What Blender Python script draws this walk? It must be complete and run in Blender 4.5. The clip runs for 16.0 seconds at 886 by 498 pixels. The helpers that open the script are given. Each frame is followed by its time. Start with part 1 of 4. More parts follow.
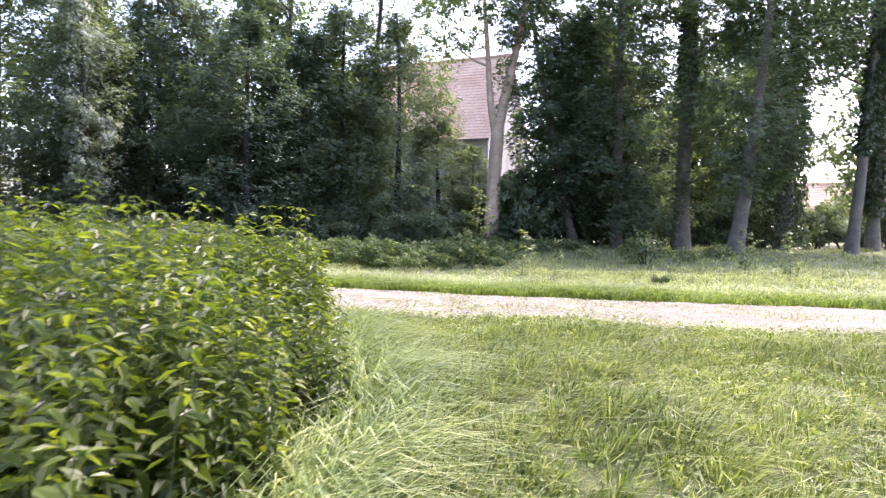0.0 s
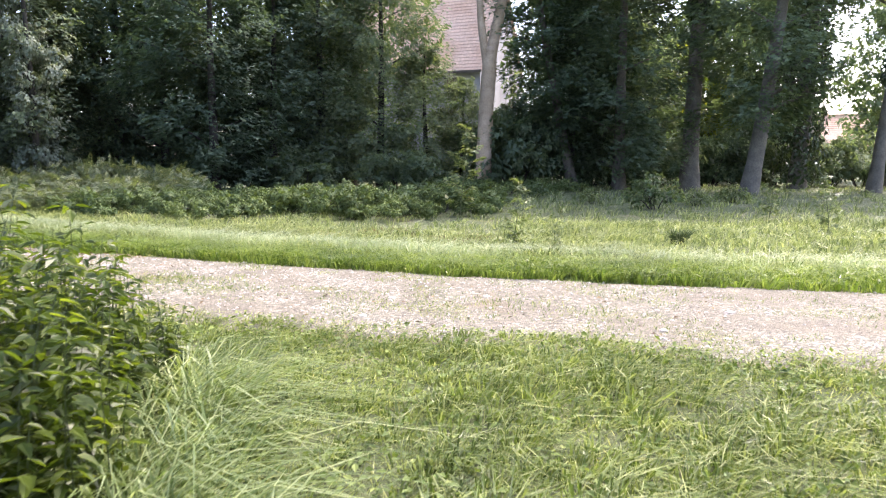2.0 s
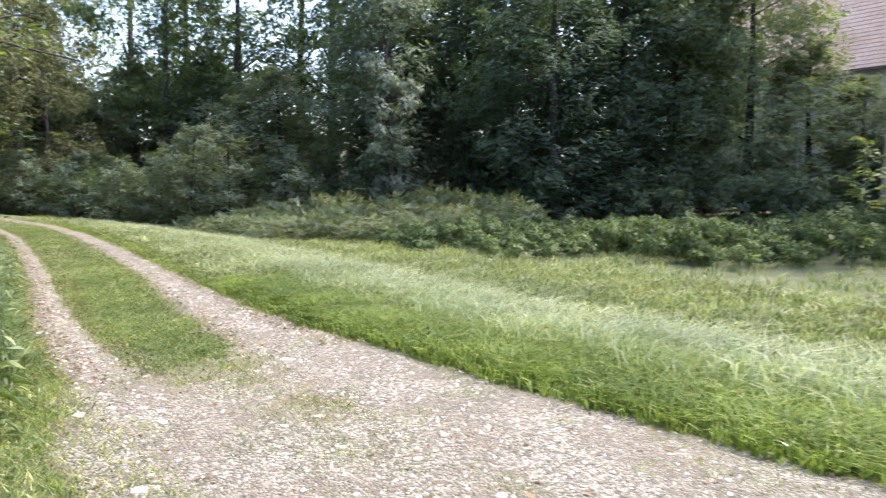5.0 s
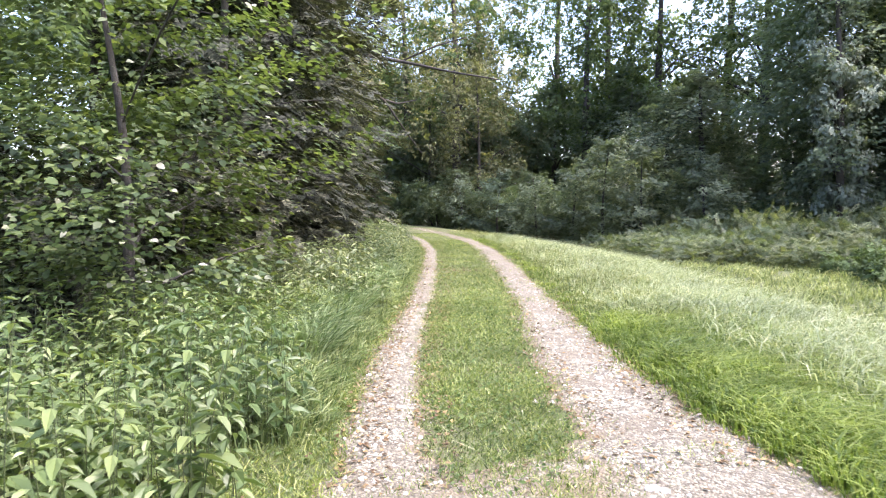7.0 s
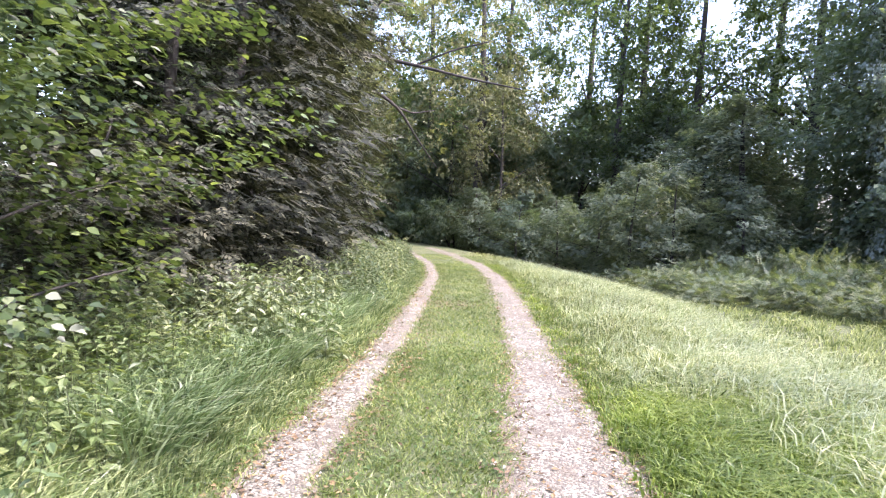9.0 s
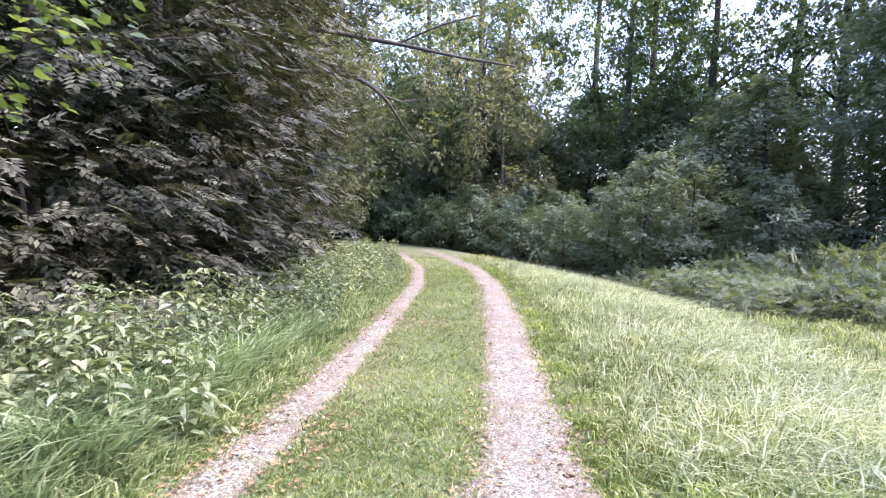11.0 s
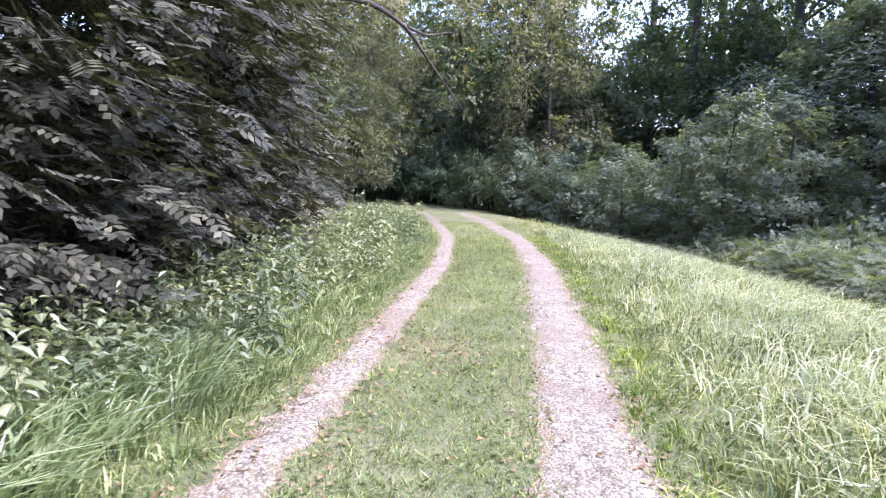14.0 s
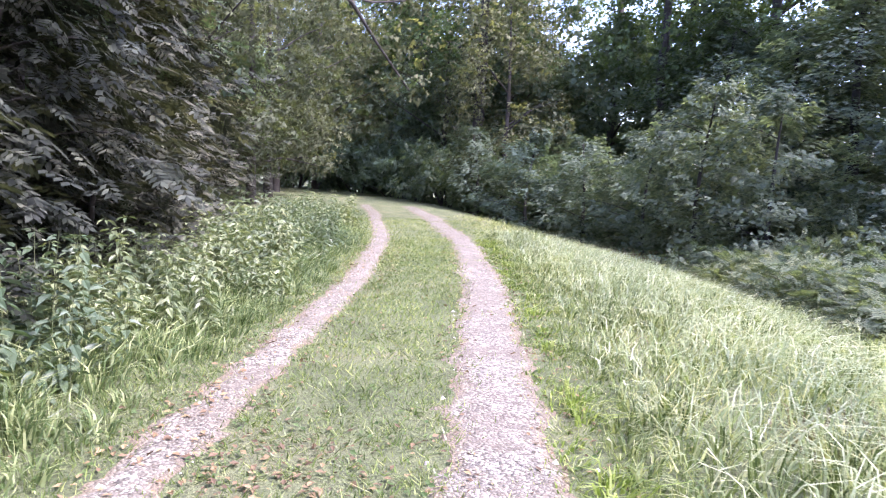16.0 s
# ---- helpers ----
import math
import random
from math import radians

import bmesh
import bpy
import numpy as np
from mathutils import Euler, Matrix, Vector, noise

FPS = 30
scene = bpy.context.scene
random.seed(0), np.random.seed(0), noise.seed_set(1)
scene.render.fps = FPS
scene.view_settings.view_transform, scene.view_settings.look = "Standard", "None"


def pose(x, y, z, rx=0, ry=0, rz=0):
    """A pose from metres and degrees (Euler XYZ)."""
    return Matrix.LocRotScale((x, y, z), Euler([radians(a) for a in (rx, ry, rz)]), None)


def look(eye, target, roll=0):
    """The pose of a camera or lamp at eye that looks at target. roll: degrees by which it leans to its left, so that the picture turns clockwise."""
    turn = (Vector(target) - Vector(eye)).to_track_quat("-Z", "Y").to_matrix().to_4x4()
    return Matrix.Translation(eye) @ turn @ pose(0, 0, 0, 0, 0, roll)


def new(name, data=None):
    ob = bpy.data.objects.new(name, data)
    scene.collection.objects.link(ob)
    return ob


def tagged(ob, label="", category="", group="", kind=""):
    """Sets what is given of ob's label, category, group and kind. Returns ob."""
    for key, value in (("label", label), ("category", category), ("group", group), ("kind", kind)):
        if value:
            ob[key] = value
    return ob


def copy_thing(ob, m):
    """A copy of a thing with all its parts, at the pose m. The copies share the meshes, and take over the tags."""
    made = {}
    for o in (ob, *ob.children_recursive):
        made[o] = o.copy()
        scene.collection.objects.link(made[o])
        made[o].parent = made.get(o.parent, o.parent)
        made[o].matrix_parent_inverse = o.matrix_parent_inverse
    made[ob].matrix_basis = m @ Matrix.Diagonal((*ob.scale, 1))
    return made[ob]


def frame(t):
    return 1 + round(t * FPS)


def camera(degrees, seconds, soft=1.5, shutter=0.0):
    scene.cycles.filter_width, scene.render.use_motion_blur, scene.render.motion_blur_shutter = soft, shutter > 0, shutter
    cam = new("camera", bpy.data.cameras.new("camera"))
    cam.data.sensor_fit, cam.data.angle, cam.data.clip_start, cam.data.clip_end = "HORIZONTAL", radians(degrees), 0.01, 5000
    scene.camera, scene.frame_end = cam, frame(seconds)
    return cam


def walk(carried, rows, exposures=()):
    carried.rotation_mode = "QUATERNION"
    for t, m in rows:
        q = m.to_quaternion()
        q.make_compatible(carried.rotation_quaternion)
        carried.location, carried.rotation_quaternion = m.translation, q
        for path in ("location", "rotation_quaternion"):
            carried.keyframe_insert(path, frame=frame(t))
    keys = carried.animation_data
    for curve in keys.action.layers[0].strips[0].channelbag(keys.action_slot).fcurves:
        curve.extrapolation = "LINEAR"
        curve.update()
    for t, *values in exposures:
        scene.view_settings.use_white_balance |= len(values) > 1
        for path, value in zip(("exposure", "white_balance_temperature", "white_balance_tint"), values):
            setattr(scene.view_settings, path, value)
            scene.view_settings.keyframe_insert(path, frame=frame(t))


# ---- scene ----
cam = camera(63.6, 16.0, soft=1.15, shutter=0.2)
METRES, EYE, TILT, LEAN, TURN = 22.1, 1.5, 0.0, 0.0, 0.0
ROWS = [
    (0.0, 0.0, 0.0, 0.0, 0.03, -1.57, -1.06),
    (0.5, 0.005, 0.0344, 0.0041, -3.61, -2.63, 0.64),
    (1.0, 0.0064, 0.0675, 0.0071, -2.53, -2.42, -0.19),
    (1.5, 0.0092, 0.0995, 0.0094, -4.05, -3.89, 1.24),
    (2.0, 0.0153, 0.1301, 0.0121, -0.4, -6.71, -0.5),
    (2.5, 0.0192, 0.162, 0.0159, -5.63, -4.82, 0.12),
    (3.0, 0.0257, 0.1925, 0.0189, -1.78, -4.34, -1.69),
    (3.5, 0.029, 0.2227, 0.0228, -1.17, -5.34, 0.8),
    (4.0, 0.0335, 0.2508, 0.0258, 6.44, -3.95, -0.88),
    (4.5, 0.0316, 0.2765, 0.0248, 15.83, -4.55, -1.88),
    (5.0, 0.025, 0.3006, 0.0273, 28.39, -5.42, 0.33),
    (7.5, -0.0663, 0.4174, 0.0249, 63.74, -3.65, -0.63),
    (8.0, -0.088, 0.4367, 0.0263, 63.82, -3.64, -1.87),
    (8.5, -0.1104, 0.4568, 0.0266, 61.97, -3.28, -1.46),
    (9.0, -0.1334, 0.4754, 0.0263, 63.39, -2.35, -2.51),
    (11.5, -0.2647, 0.5714, 0.0239, 64.61, -2.34, -0.69),
    (12.0, -0.2939, 0.5868, 0.0237, 68.25, -2.65, -2.28),
    (12.5, -0.3224, 0.6004, 0.0238, 63.71, -3.9, 0.03),
    (13.0, -0.351, 0.6151, 0.023, 67.23, -4.01, -1.35),
    (13.5, -0.38, 0.6301, 0.0235, 63.64, -3.69, 0.97),
    (14.0, -0.4086, 0.6472, 0.023, 67.33, -5.6, -1.07),
    (14.5, -0.436, 0.6643, 0.0235, 62.77, -4.66, 0.18),
    (15.0, -0.4646, 0.6821, 0.023, 65.85, -5.25, -1.44),
    (15.5, -0.4906, 0.7008, 0.0243, 61.4, -4.24, 0.2),
    (16.0, -0.5154, 0.7191, 0.0238, 64.2, -6.22, -2.9),
]
EXPOSURES = [(0.0, 2.62, 6450, 30), (1.5, 2.58, 6550, 25), (3.0, 2.1, 6450, 19), (5.0, 2.29, 6300, 20), (7.5, 2.66, 6200, 26), (12.0, 2.72, 5700, 38), (16.0, 2.78, 5600, 39)]
walk(cam, [(t, pose(0, 0, EYE, TILT, LEAN, TURN) @ pose(METRES * x, METRES * y, METRES * z, 90 + pitch, roll, yaw)) for t, x, y, z, yaw, pitch, roll in ROWS], EXPOSURES)
# ---- light ----
world = bpy.data.worlds.new("sky")
scene.world = world
world.use_nodes = True
SUN_ELEV, SUN_AZ = 54.0, 52.0   # degrees above the horizon; degrees clockwise from +y
wn = world.node_tree.nodes
sky = wn.new("ShaderNodeTexSky")
sky.sky_type = "NISHITA"
sky.sun_disc = False
sky.sun_elevation, sky.sun_rotation = radians(SUN_ELEV), radians(SUN_AZ)
sky.air_density, sky.dust_density, sky.ozone_density = 1.0, 3.0, 0.6
wn["Background"].inputs["Strength"].default_value = 0.15
world.node_tree.links.new(sky.outputs["Color"], wn["Background"].inputs["Color"])
sun = new("sun", bpy.data.lights.new("sun", "SUN"))
sun.data.energy, sun.data.angle, sun.data.color = 1.8, radians(10), (1.0, 0.95, 0.86)
se, sa = radians(SUN_ELEV), radians(SUN_AZ)
SUN_DIR = Vector((math.sin(sa) * math.cos(se), math.cos(sa) * math.cos(se), math.sin(se)))
sun.matrix_world = look(SUN_DIR * 60, (0, 0, 0))

rng = np.random.default_rng(7)


# ---- materials ----
def node_material(name):
    m = bpy.data.materials.new(name)
    m.use_nodes = True
    nt = m.node_tree
    return m, nt, nt.nodes, nt.nodes["Principled BSDF"], nt.nodes["Material Output"]


def noise_node(nt, scale, detail=4.0, rough=0.55, coords="Object"):
    tc = nt.nodes.new("ShaderNodeTexCoord")
    n = nt.nodes.new("ShaderNodeTexNoise")
    n.inputs["Scale"].default_value, n.inputs["Detail"].default_value, n.inputs["Roughness"].default_value = scale, detail, rough
    nt.links.new(tc.outputs[coords], n.inputs["Vector"])
    return n.outputs["Fac"]


def ramp(nt, fac, stops):
    r = nt.nodes.new("ShaderNodeValToRGB")
    els = r.color_ramp.elements
    while len(els) < len(stops):
        els.new(0.5)
    for e, (p, c) in zip(els, stops):
        e.position, e.color = p, (*c, 1)
    nt.links.new(fac, r.inputs["Fac"])
    return r.outputs["Color"]


def mixed(nt, fac, a, b, mode="MIX"):
    m = nt.nodes.new("ShaderNodeMix")
    m.data_type, m.blend_type = "RGBA", mode
    for sock, v in ((m.inputs["Factor"], fac), (m.inputs[6], a), (m.inputs[7], b)):
        if isinstance(v, (int, float)):
            sock.default_value = v
        elif isinstance(v, tuple):
            sock.default_value = (*v, 1)
        else:
            nt.links.new(v, sock)
    return m.outputs[2]


def bump(nt, height, bsdf, strength, distance):
    b = nt.nodes.new("ShaderNodeBump")
    b.inputs["Strength"].default_value, b.inputs["Distance"].default_value = strength, distance
    nt.links.new(height, b.inputs["Height"])
    nt.links.new(b.outputs["Normal"], bsdf.inputs["Normal"])


def leaf_material(name, dark, mid, light, gloss=0.45, through_light=0.35, patch=0.35, glow=(1.4, 1.42, 0.6)):
    """Leaves: each one its own shade, a slow drift over the plant, light that comes through."""
    m, nt, nodes, bsdf, out = node_material(name)
    geo = nodes.new("ShaderNodeNewGeometry")
    info = nodes.new("ShaderNodeObjectInfo")
    c = ramp(nt, geo.outputs["Random Per Island"], [(0.0, dark), (0.55, mid), (1.0, light)])
    drift = ramp(nt, noise_node(nt, patch, 3), [(0.3, (0.62, 0.66, 0.62)), (0.7, (1.25, 1.2, 1.1))])
    c = mixed(nt, 1.0, c, drift, "MULTIPLY")
    own = ramp(nt, info.outputs["Random"], [(0.0, (0.66, 0.74, 0.76)), (1.0, (1.28, 1.2, 1.08))])
    c = mixed(nt, 1.0, c, own, "MULTIPLY")
    nt.links.new(c, bsdf.inputs["Base Color"])
    bsdf.inputs["Roughness"].default_value = gloss
    bsdf.inputs["Specular IOR Level"].default_value = 0.4 if gloss < 0.6 else 0.22
    tr = nodes.new("ShaderNodeBsdfTranslucent")
    warm = mixed(nt, 1.0, c, glow, "MULTIPLY")
    nt.links.new(warm, tr.inputs["Color"])
    mix = nodes.new("ShaderNodeMixShader")
    mix.inputs["Fac"].default_value = through_light
    nt.links.new(bsdf.outputs[0], mix.inputs[1])
    nt.links.new(tr.outputs[0], mix.inputs[2])
    nt.links.new(mix.outputs[0], out.inputs["Surface"])
    return m


def surface_material(name, stops, scale, rough, fine=0.0, fine_scale=40.0, relief=0.0, relief_scale=20.0):
    """Rough natural or built surface: colour at two scales and a relief."""
    m, nt, nodes, bsdf, out = node_material(name)
    c = ramp(nt, noise_node(nt, scale, 6), stops)
    if fine:
        f = ramp(nt, noise_node(nt, fine_scale, 4, 0.7), [(0.25, (1 - fine,) * 3), (0.75, (1 + fine,) * 3)])
        c = mixed(nt, 1.0, c, f, "MULTIPLY")
    nt.links.new(c, bsdf.inputs["Base Color"])
    bsdf.inputs["Roughness"].default_value = rough
    if relief:
        bump(nt, noise_node(nt, relief_scale, 5, 0.6), bsdf, 0.8, relief)
    return m


M_LEAF_WOOD = leaf_material("woodland_leaves", (0.084, 0.124, 0.094), (0.118, 0.165, 0.124), (0.154, 0.202, 0.145), 0.7, 0.46)
# Paler, bluer copy of the woodland leaves: glare haze put into the colour.
M_LEAF_HAZED = leaf_material("glare_paled_leaves", (0.115, 0.155, 0.125), (0.16, 0.205, 0.165), (0.21, 0.255, 0.2), 0.65, 0.46)
M_LEAF_TALL = leaf_material("high_crown_leaves", (0.07, 0.105, 0.052), (0.095, 0.14, 0.064), (0.13, 0.175, 0.08), 0.75, 0.42)
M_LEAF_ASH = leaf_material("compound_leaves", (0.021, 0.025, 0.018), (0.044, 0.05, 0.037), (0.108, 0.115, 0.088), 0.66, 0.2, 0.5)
M_LEAF_HAZEL = leaf_material("round_leaves", (0.036, 0.062, 0.024), (0.066, 0.102, 0.042), (0.125, 0.168, 0.068), 0.33, 0.4, 0.5)
M_LEAF_NETTLE = leaf_material("nettle_leaves", (0.034, 0.056, 0.012), (0.068, 0.1, 0.02), (0.128, 0.165, 0.034), 0.4, 0.52, 0.7, (2.0, 1.9, 0.5))
M_LEAF_HERB = leaf_material("verge_herb_leaves", (0.085, 0.123, 0.07), (0.135, 0.178, 0.107), (0.215, 0.257, 0.165), 0.42, 0.36, 0.7)
M_LEAF_FRESH = leaf_material("fresh_herb_leaves", (0.076, 0.118, 0.046), (0.135, 0.188, 0.076), (0.22, 0.272, 0.125), 0.45, 0.4, 0.7)
M_LEAF_BRAMBLE = leaf_material("bramble_leaves", (0.056, 0.09, 0.04), (0.092, 0.138, 0.062), (0.145, 0.195, 0.09), 0.65, 0.3, 0.5)
M_LEAF_IVY = leaf_material("ivy_leaves", (0.02, 0.035, 0.015), (0.03, 0.05, 0.02), (0.05, 0.075, 0.03), 0.35, 0.15, 0.5)
# Sunlight on far foliage, put into a brighter yellow-green base colour.
M_LEAF_SUNNY = leaf_material("sunlit_tint_leaves", (0.08, 0.12, 0.02), (0.13, 0.17, 0.03), (0.20, 0.22, 0.05), 0.5, 0.5, 0.5)
M_GRASS_SHORT = leaf_material("short_grass", (0.06, 0.098, 0.028), (0.145, 0.205, 0.06), (0.33, 0.365, 0.155), 0.42, 0.4, 0.9, (1.2, 1.3, 0.68))
M_GRASS_LAWN = leaf_material("lawn_grass", (0.072, 0.104, 0.022), (0.188, 0.235, 0.062), (0.44, 0.445, 0.21), 0.34, 0.42, 0.7, (1.2, 1.3, 0.68))
M_GRASS_TALL = leaf_material("tall_grass", (0.06, 0.092, 0.028), (0.185, 0.225, 0.085), (0.46, 0.46, 0.28), 0.3, 0.4, 0.5, (1.2, 1.3, 0.68))
M_GRASS_MEADOW = leaf_material("meadow_grass", (0.10, 0.135, 0.055), (0.24, 0.285, 0.13), (0.46, 0.47, 0.28), 0.42, 0.4, 0.25, (1.2, 1.3, 0.68))
M_GRASS_COOL = leaf_material("cool_green_grass", (0.045, 0.08, 0.032), (0.115, 0.165, 0.074), (0.29, 0.34, 0.2), 0.3, 0.36, 0.5, (1.2, 1.3, 0.68))
M_GRASS_BROAD = leaf_material("broad_cool_grass", (0.085, 0.13, 0.052), (0.19, 0.25, 0.115), (0.38, 0.43, 0.26), 0.35, 0.4, 0.5, (1.2, 1.3, 0.68))
M_GRASS_FRESH = leaf_material("fresh_edge_grass", (0.10, 0.15, 0.025), (0.24, 0.30, 0.06), (0.45, 0.48, 0.15), 0.35, 0.45, 0.7, (1.2, 1.3, 0.68))
M_LEAF_SAPLING = leaf_material("young_bright_leaves", (0.11, 0.155, 0.07), (0.17, 0.22, 0.11), (0.26, 0.30, 0.17), 0.42, 0.38, 0.7)
M_LEAF_BRACKEN = leaf_material("bracken_fronds", (0.085, 0.118, 0.074), (0.135, 0.172, 0.11), (0.18, 0.215, 0.14), 0.5, 0.4, 0.5)
M_LEAF_CLOVER = leaf_material("clover_leaves", (0.07, 0.11, 0.035), (0.11, 0.16, 0.055), (0.17, 0.22, 0.085), 0.65, 0.3, 0.9)
# Pale seed heads, plus the sky's white sheen on bent blades as base colour.
M_GRASS_PALE = leaf_material("pale_seed_sheen_grass", (0.24, 0.29, 0.18), (0.36, 0.41, 0.29), (0.48, 0.50, 0.38), 0.38, 0.4, 0.6, (1.15, 1.3, 0.7))
M_STEM = surface_material("green_stem", [(0.3, (0.05, 0.075, 0.02)), (0.7, (0.09, 0.10, 0.04))], 6, 0.6)
M_LEAF_PALE = leaf_material("pale_olive_leaves", (0.078, 0.092, 0.057), (0.11, 0.127, 0.082), (0.155, 0.172, 0.115), 0.7, 0.4, 0.5)
M_LEAF_SILVER = leaf_material("silvery_leaves", (0.15, 0.19, 0.17), (0.21, 0.255, 0.23), (0.28, 0.32, 0.29), 0.6, 0.35, 0.5)
M_GRASS_RUST = leaf_material("rust_brown_grass", (0.13, 0.105, 0.055), (0.20, 0.155, 0.08), (0.27, 0.22, 0.12), 0.5, 0.3, 0.9)
M_GRASS_RUSH = leaf_material("dark_rush", (0.03, 0.05, 0.02), (0.05, 0.08, 0.03), (0.08, 0.11, 0.045), 0.4, 0.2, 0.9)
M_GRASS_STRAW = leaf_material("dry_straw_grass", (0.16, 0.13, 0.07), (0.26, 0.215, 0.12), (0.38, 0.33, 0.2), 0.5, 0.3, 0.9)
M_BARK_DARK = surface_material("dark_bark", [(0.3, (0.022, 0.02, 0.017)), (0.7, (0.055, 0.049, 0.04))], 3, 0.9, 0.4, 14, 0.05, 9)
M_BARK_GREY = surface_material("grey_bark", [(0.3, (0.075, 0.07, 0.06)), (0.7, (0.145, 0.13, 0.108))], 2.5, 0.9, 0.35, 16, 0.04, 11)
M_BARK_PALE = surface_material("pale_ash_bark", [(0.3, (0.25, 0.185, 0.125)), (0.7, (0.42, 0.325, 0.235))], 2.0, 0.9, 0.3, 18, 0.03, 12)
M_SOIL = surface_material("turf_and_soil", [(0.3, (0.07, 0.088, 0.03)), (0.55, (0.11, 0.128, 0.05)), (0.75, (0.15, 0.145, 0.075))], 1.3, 0.95, 0.75, 55, 0.05, 70)
M_STONE = surface_material("limestone_chips", [(0.3, (0.28, 0.26, 0.22)), (0.7, (0.47, 0.44, 0.38))], 3, 0.9, 0.2, 60)
M_LITTER = leaf_material("fallen_leaves", (0.09, 0.06, 0.04), (0.17, 0.115, 0.07), (0.27, 0.20, 0.11), 0.7, 0.1, 1.0)
M_ROOF = surface_material("clay_roof_tiles", [(0.3, (0.50, 0.315, 0.21)), (0.7, (0.64, 0.45, 0.33))], 0.5, 0.85, 0.25, 5, 0.05, 3)
M_PLASTER = surface_material("weathered_lime_plaster", [(0.3, (0.19, 0.187, 0.19)), (0.7, (0.31, 0.305, 0.305))], 0.5, 0.9, 0.15, 6)
M_WOOD_DARK = surface_material("dark_weathered_wood", [(0.3, (0.05, 0.04, 0.032)), (0.7, (0.11, 0.09, 0.07))], 2, 0.85, 0.3, 12)


def gravel_material():
    """Compacted pale limestone chippings with earthy, trodden patches."""
    m, nt, nodes, bsdf, out = node_material("limestone_gravel")
    tc = nodes.new("ShaderNodeTexCoord")
    vor = nodes.new("ShaderNodeTexVoronoi")
    vor.inputs["Scale"].default_value = 55
    nt.links.new(tc.outputs["Object"], vor.inputs["Vector"])
    vor.inputs["Randomness"].default_value = 1.0
    sep = nodes.new("ShaderNodeSeparateColor")
    nt.links.new(vor.outputs["Color"], sep.inputs["Color"])
    chips = ramp(nt, sep.outputs["Red"], [(0.0, (0.083, 0.079, 0.06)), (0.5, (0.186, 0.18, 0.14)), (1.0, (0.395, 0.385, 0.312))])
    fines = ramp(nt, noise_node(nt, 150, 3, 0.75), [(0.3, (0.5, 0.49, 0.47)), (0.7, (1.42, 1.41, 1.4))])
    chips = mixed(nt, 1.0, chips, fines, "MULTIPLY")
    worn = ramp(nt, noise_node(nt, 9, 4, 0.65), [(0.35, (0.74, 0.71, 0.67)), (0.65, (1.12, 1.11, 1.1))])
    chips = mixed(nt, 1.0, chips, worn, "MULTIPLY")
    gap = ramp(nt, vor.outputs["Distance"], [(0.4, (1, 1, 1)), (0.85, (0.58, 0.54, 0.5))])
    c = mixed(nt, 1.0, chips, gap, "MULTIPLY")
    earth = ramp(nt, noise_node(nt, 1.6, 5, 0.6), [(0.38, (0, 0, 0)), (0.62, (1, 1, 1))])
    c = mixed(nt, earth, c, mixed(nt, 0.62, c, (0.11, 0.092, 0.062)))
    stony = nodes.new("ShaderNodeAttribute")
    stony.attribute_name = "stony"
    fringe = ramp(nt, stony.outputs["Fac"], [(0.30, (1, 1, 1)), (0.62, (0, 0, 0))])
    straw = ramp(nt, noise_node(nt, 30, 5, 0.7), [(0.3, (0.07, 0.058, 0.035)), (0.7, (0.21, 0.165, 0.10))])
    c = mixed(nt, fringe, c, straw)
    nt.links.new(c, bsdf.inputs["Base Color"])
    bsdf.inputs["Roughness"].default_value = 0.9
    inv = nodes.new("ShaderNodeMath")
    inv.operation = "SUBTRACT"
    inv.inputs[0].default_value = 1.0
    nt.links.new(vor.outputs["Distance"], inv.inputs[1])
    bump(nt, inv.outputs[0], bsdf, 0.8, 0.02)
    return m


M_GRAVEL = gravel_material()


# ---- mesh tools ----
def raw_mesh(name, verts, faces, material, smooth=False):
    """A mesh from arrays of vertices (n, 3) and triangles (m, 3)."""
    verts, faces = np.asarray(verts, np.float32), np.asarray(faces, np.int32)
    me = bpy.data.meshes.new(name)
    me.vertices.add(len(verts))
    me.vertices.foreach_set("co", verts.ravel())
    me.loops.add(faces.size)
    me.loops.foreach_set("vertex_index", faces.ravel())
    me.polygons.add(len(faces))
    me.polygons.foreach_set("loop_start", np.arange(len(faces), dtype=np.int32) * faces.shape[1])
    me.polygons.foreach_set("use_smooth", np.full(len(faces), smooth))
    me.update(calc_edges=True)
    me.materials.append(material)
    return me


def raw_part(name, verts, faces, material, parent, label="", smooth=False):
    ob = new(name, raw_mesh(name, verts, faces, material, smooth))
    if parent is not None:
        ob.parent = parent
    return tagged(ob, label)


def part(name, bm, material, parent, label="", smooth=False):
    me = bpy.data.meshes.new(name)
    bm.to_mesh(me)
    bm.free()
    me.materials.append(material)
    if smooth:
        me.polygons.foreach_set("use_smooth", [True] * len(me.polygons))
    ob = new(name, me)
    if parent is not None:
        ob.parent = parent
    return tagged(ob, label)


def unit(v):
    return v / np.maximum(np.linalg.norm(v, axis=-1, keepdims=True), 1e-9)


# Leaf shapes: length along y, width along x, blade facing z.
LEAF = (np.array([(0, 0, 0), (0.3, 0.42, 0.07), (0, 1, -0.10), (-0.3, 0.42, 0.07)]), np.array([(0, 1, 2), (0, 2, 3)]))
BROAD = (np.array([(0, 0, 0), (0.30, 0.22, 0.05), (0.36, 0.55, 0.06), (0, 1, -0.12), (-0.36, 0.55, 0.06), (-0.30, 0.22, 0.05), (0, 0.5, -0.03)]),
         np.array([(6, 0, 1), (6, 1, 2), (6, 2, 3), (6, 3, 4), (6, 4, 5), (6, 5, 0)]))


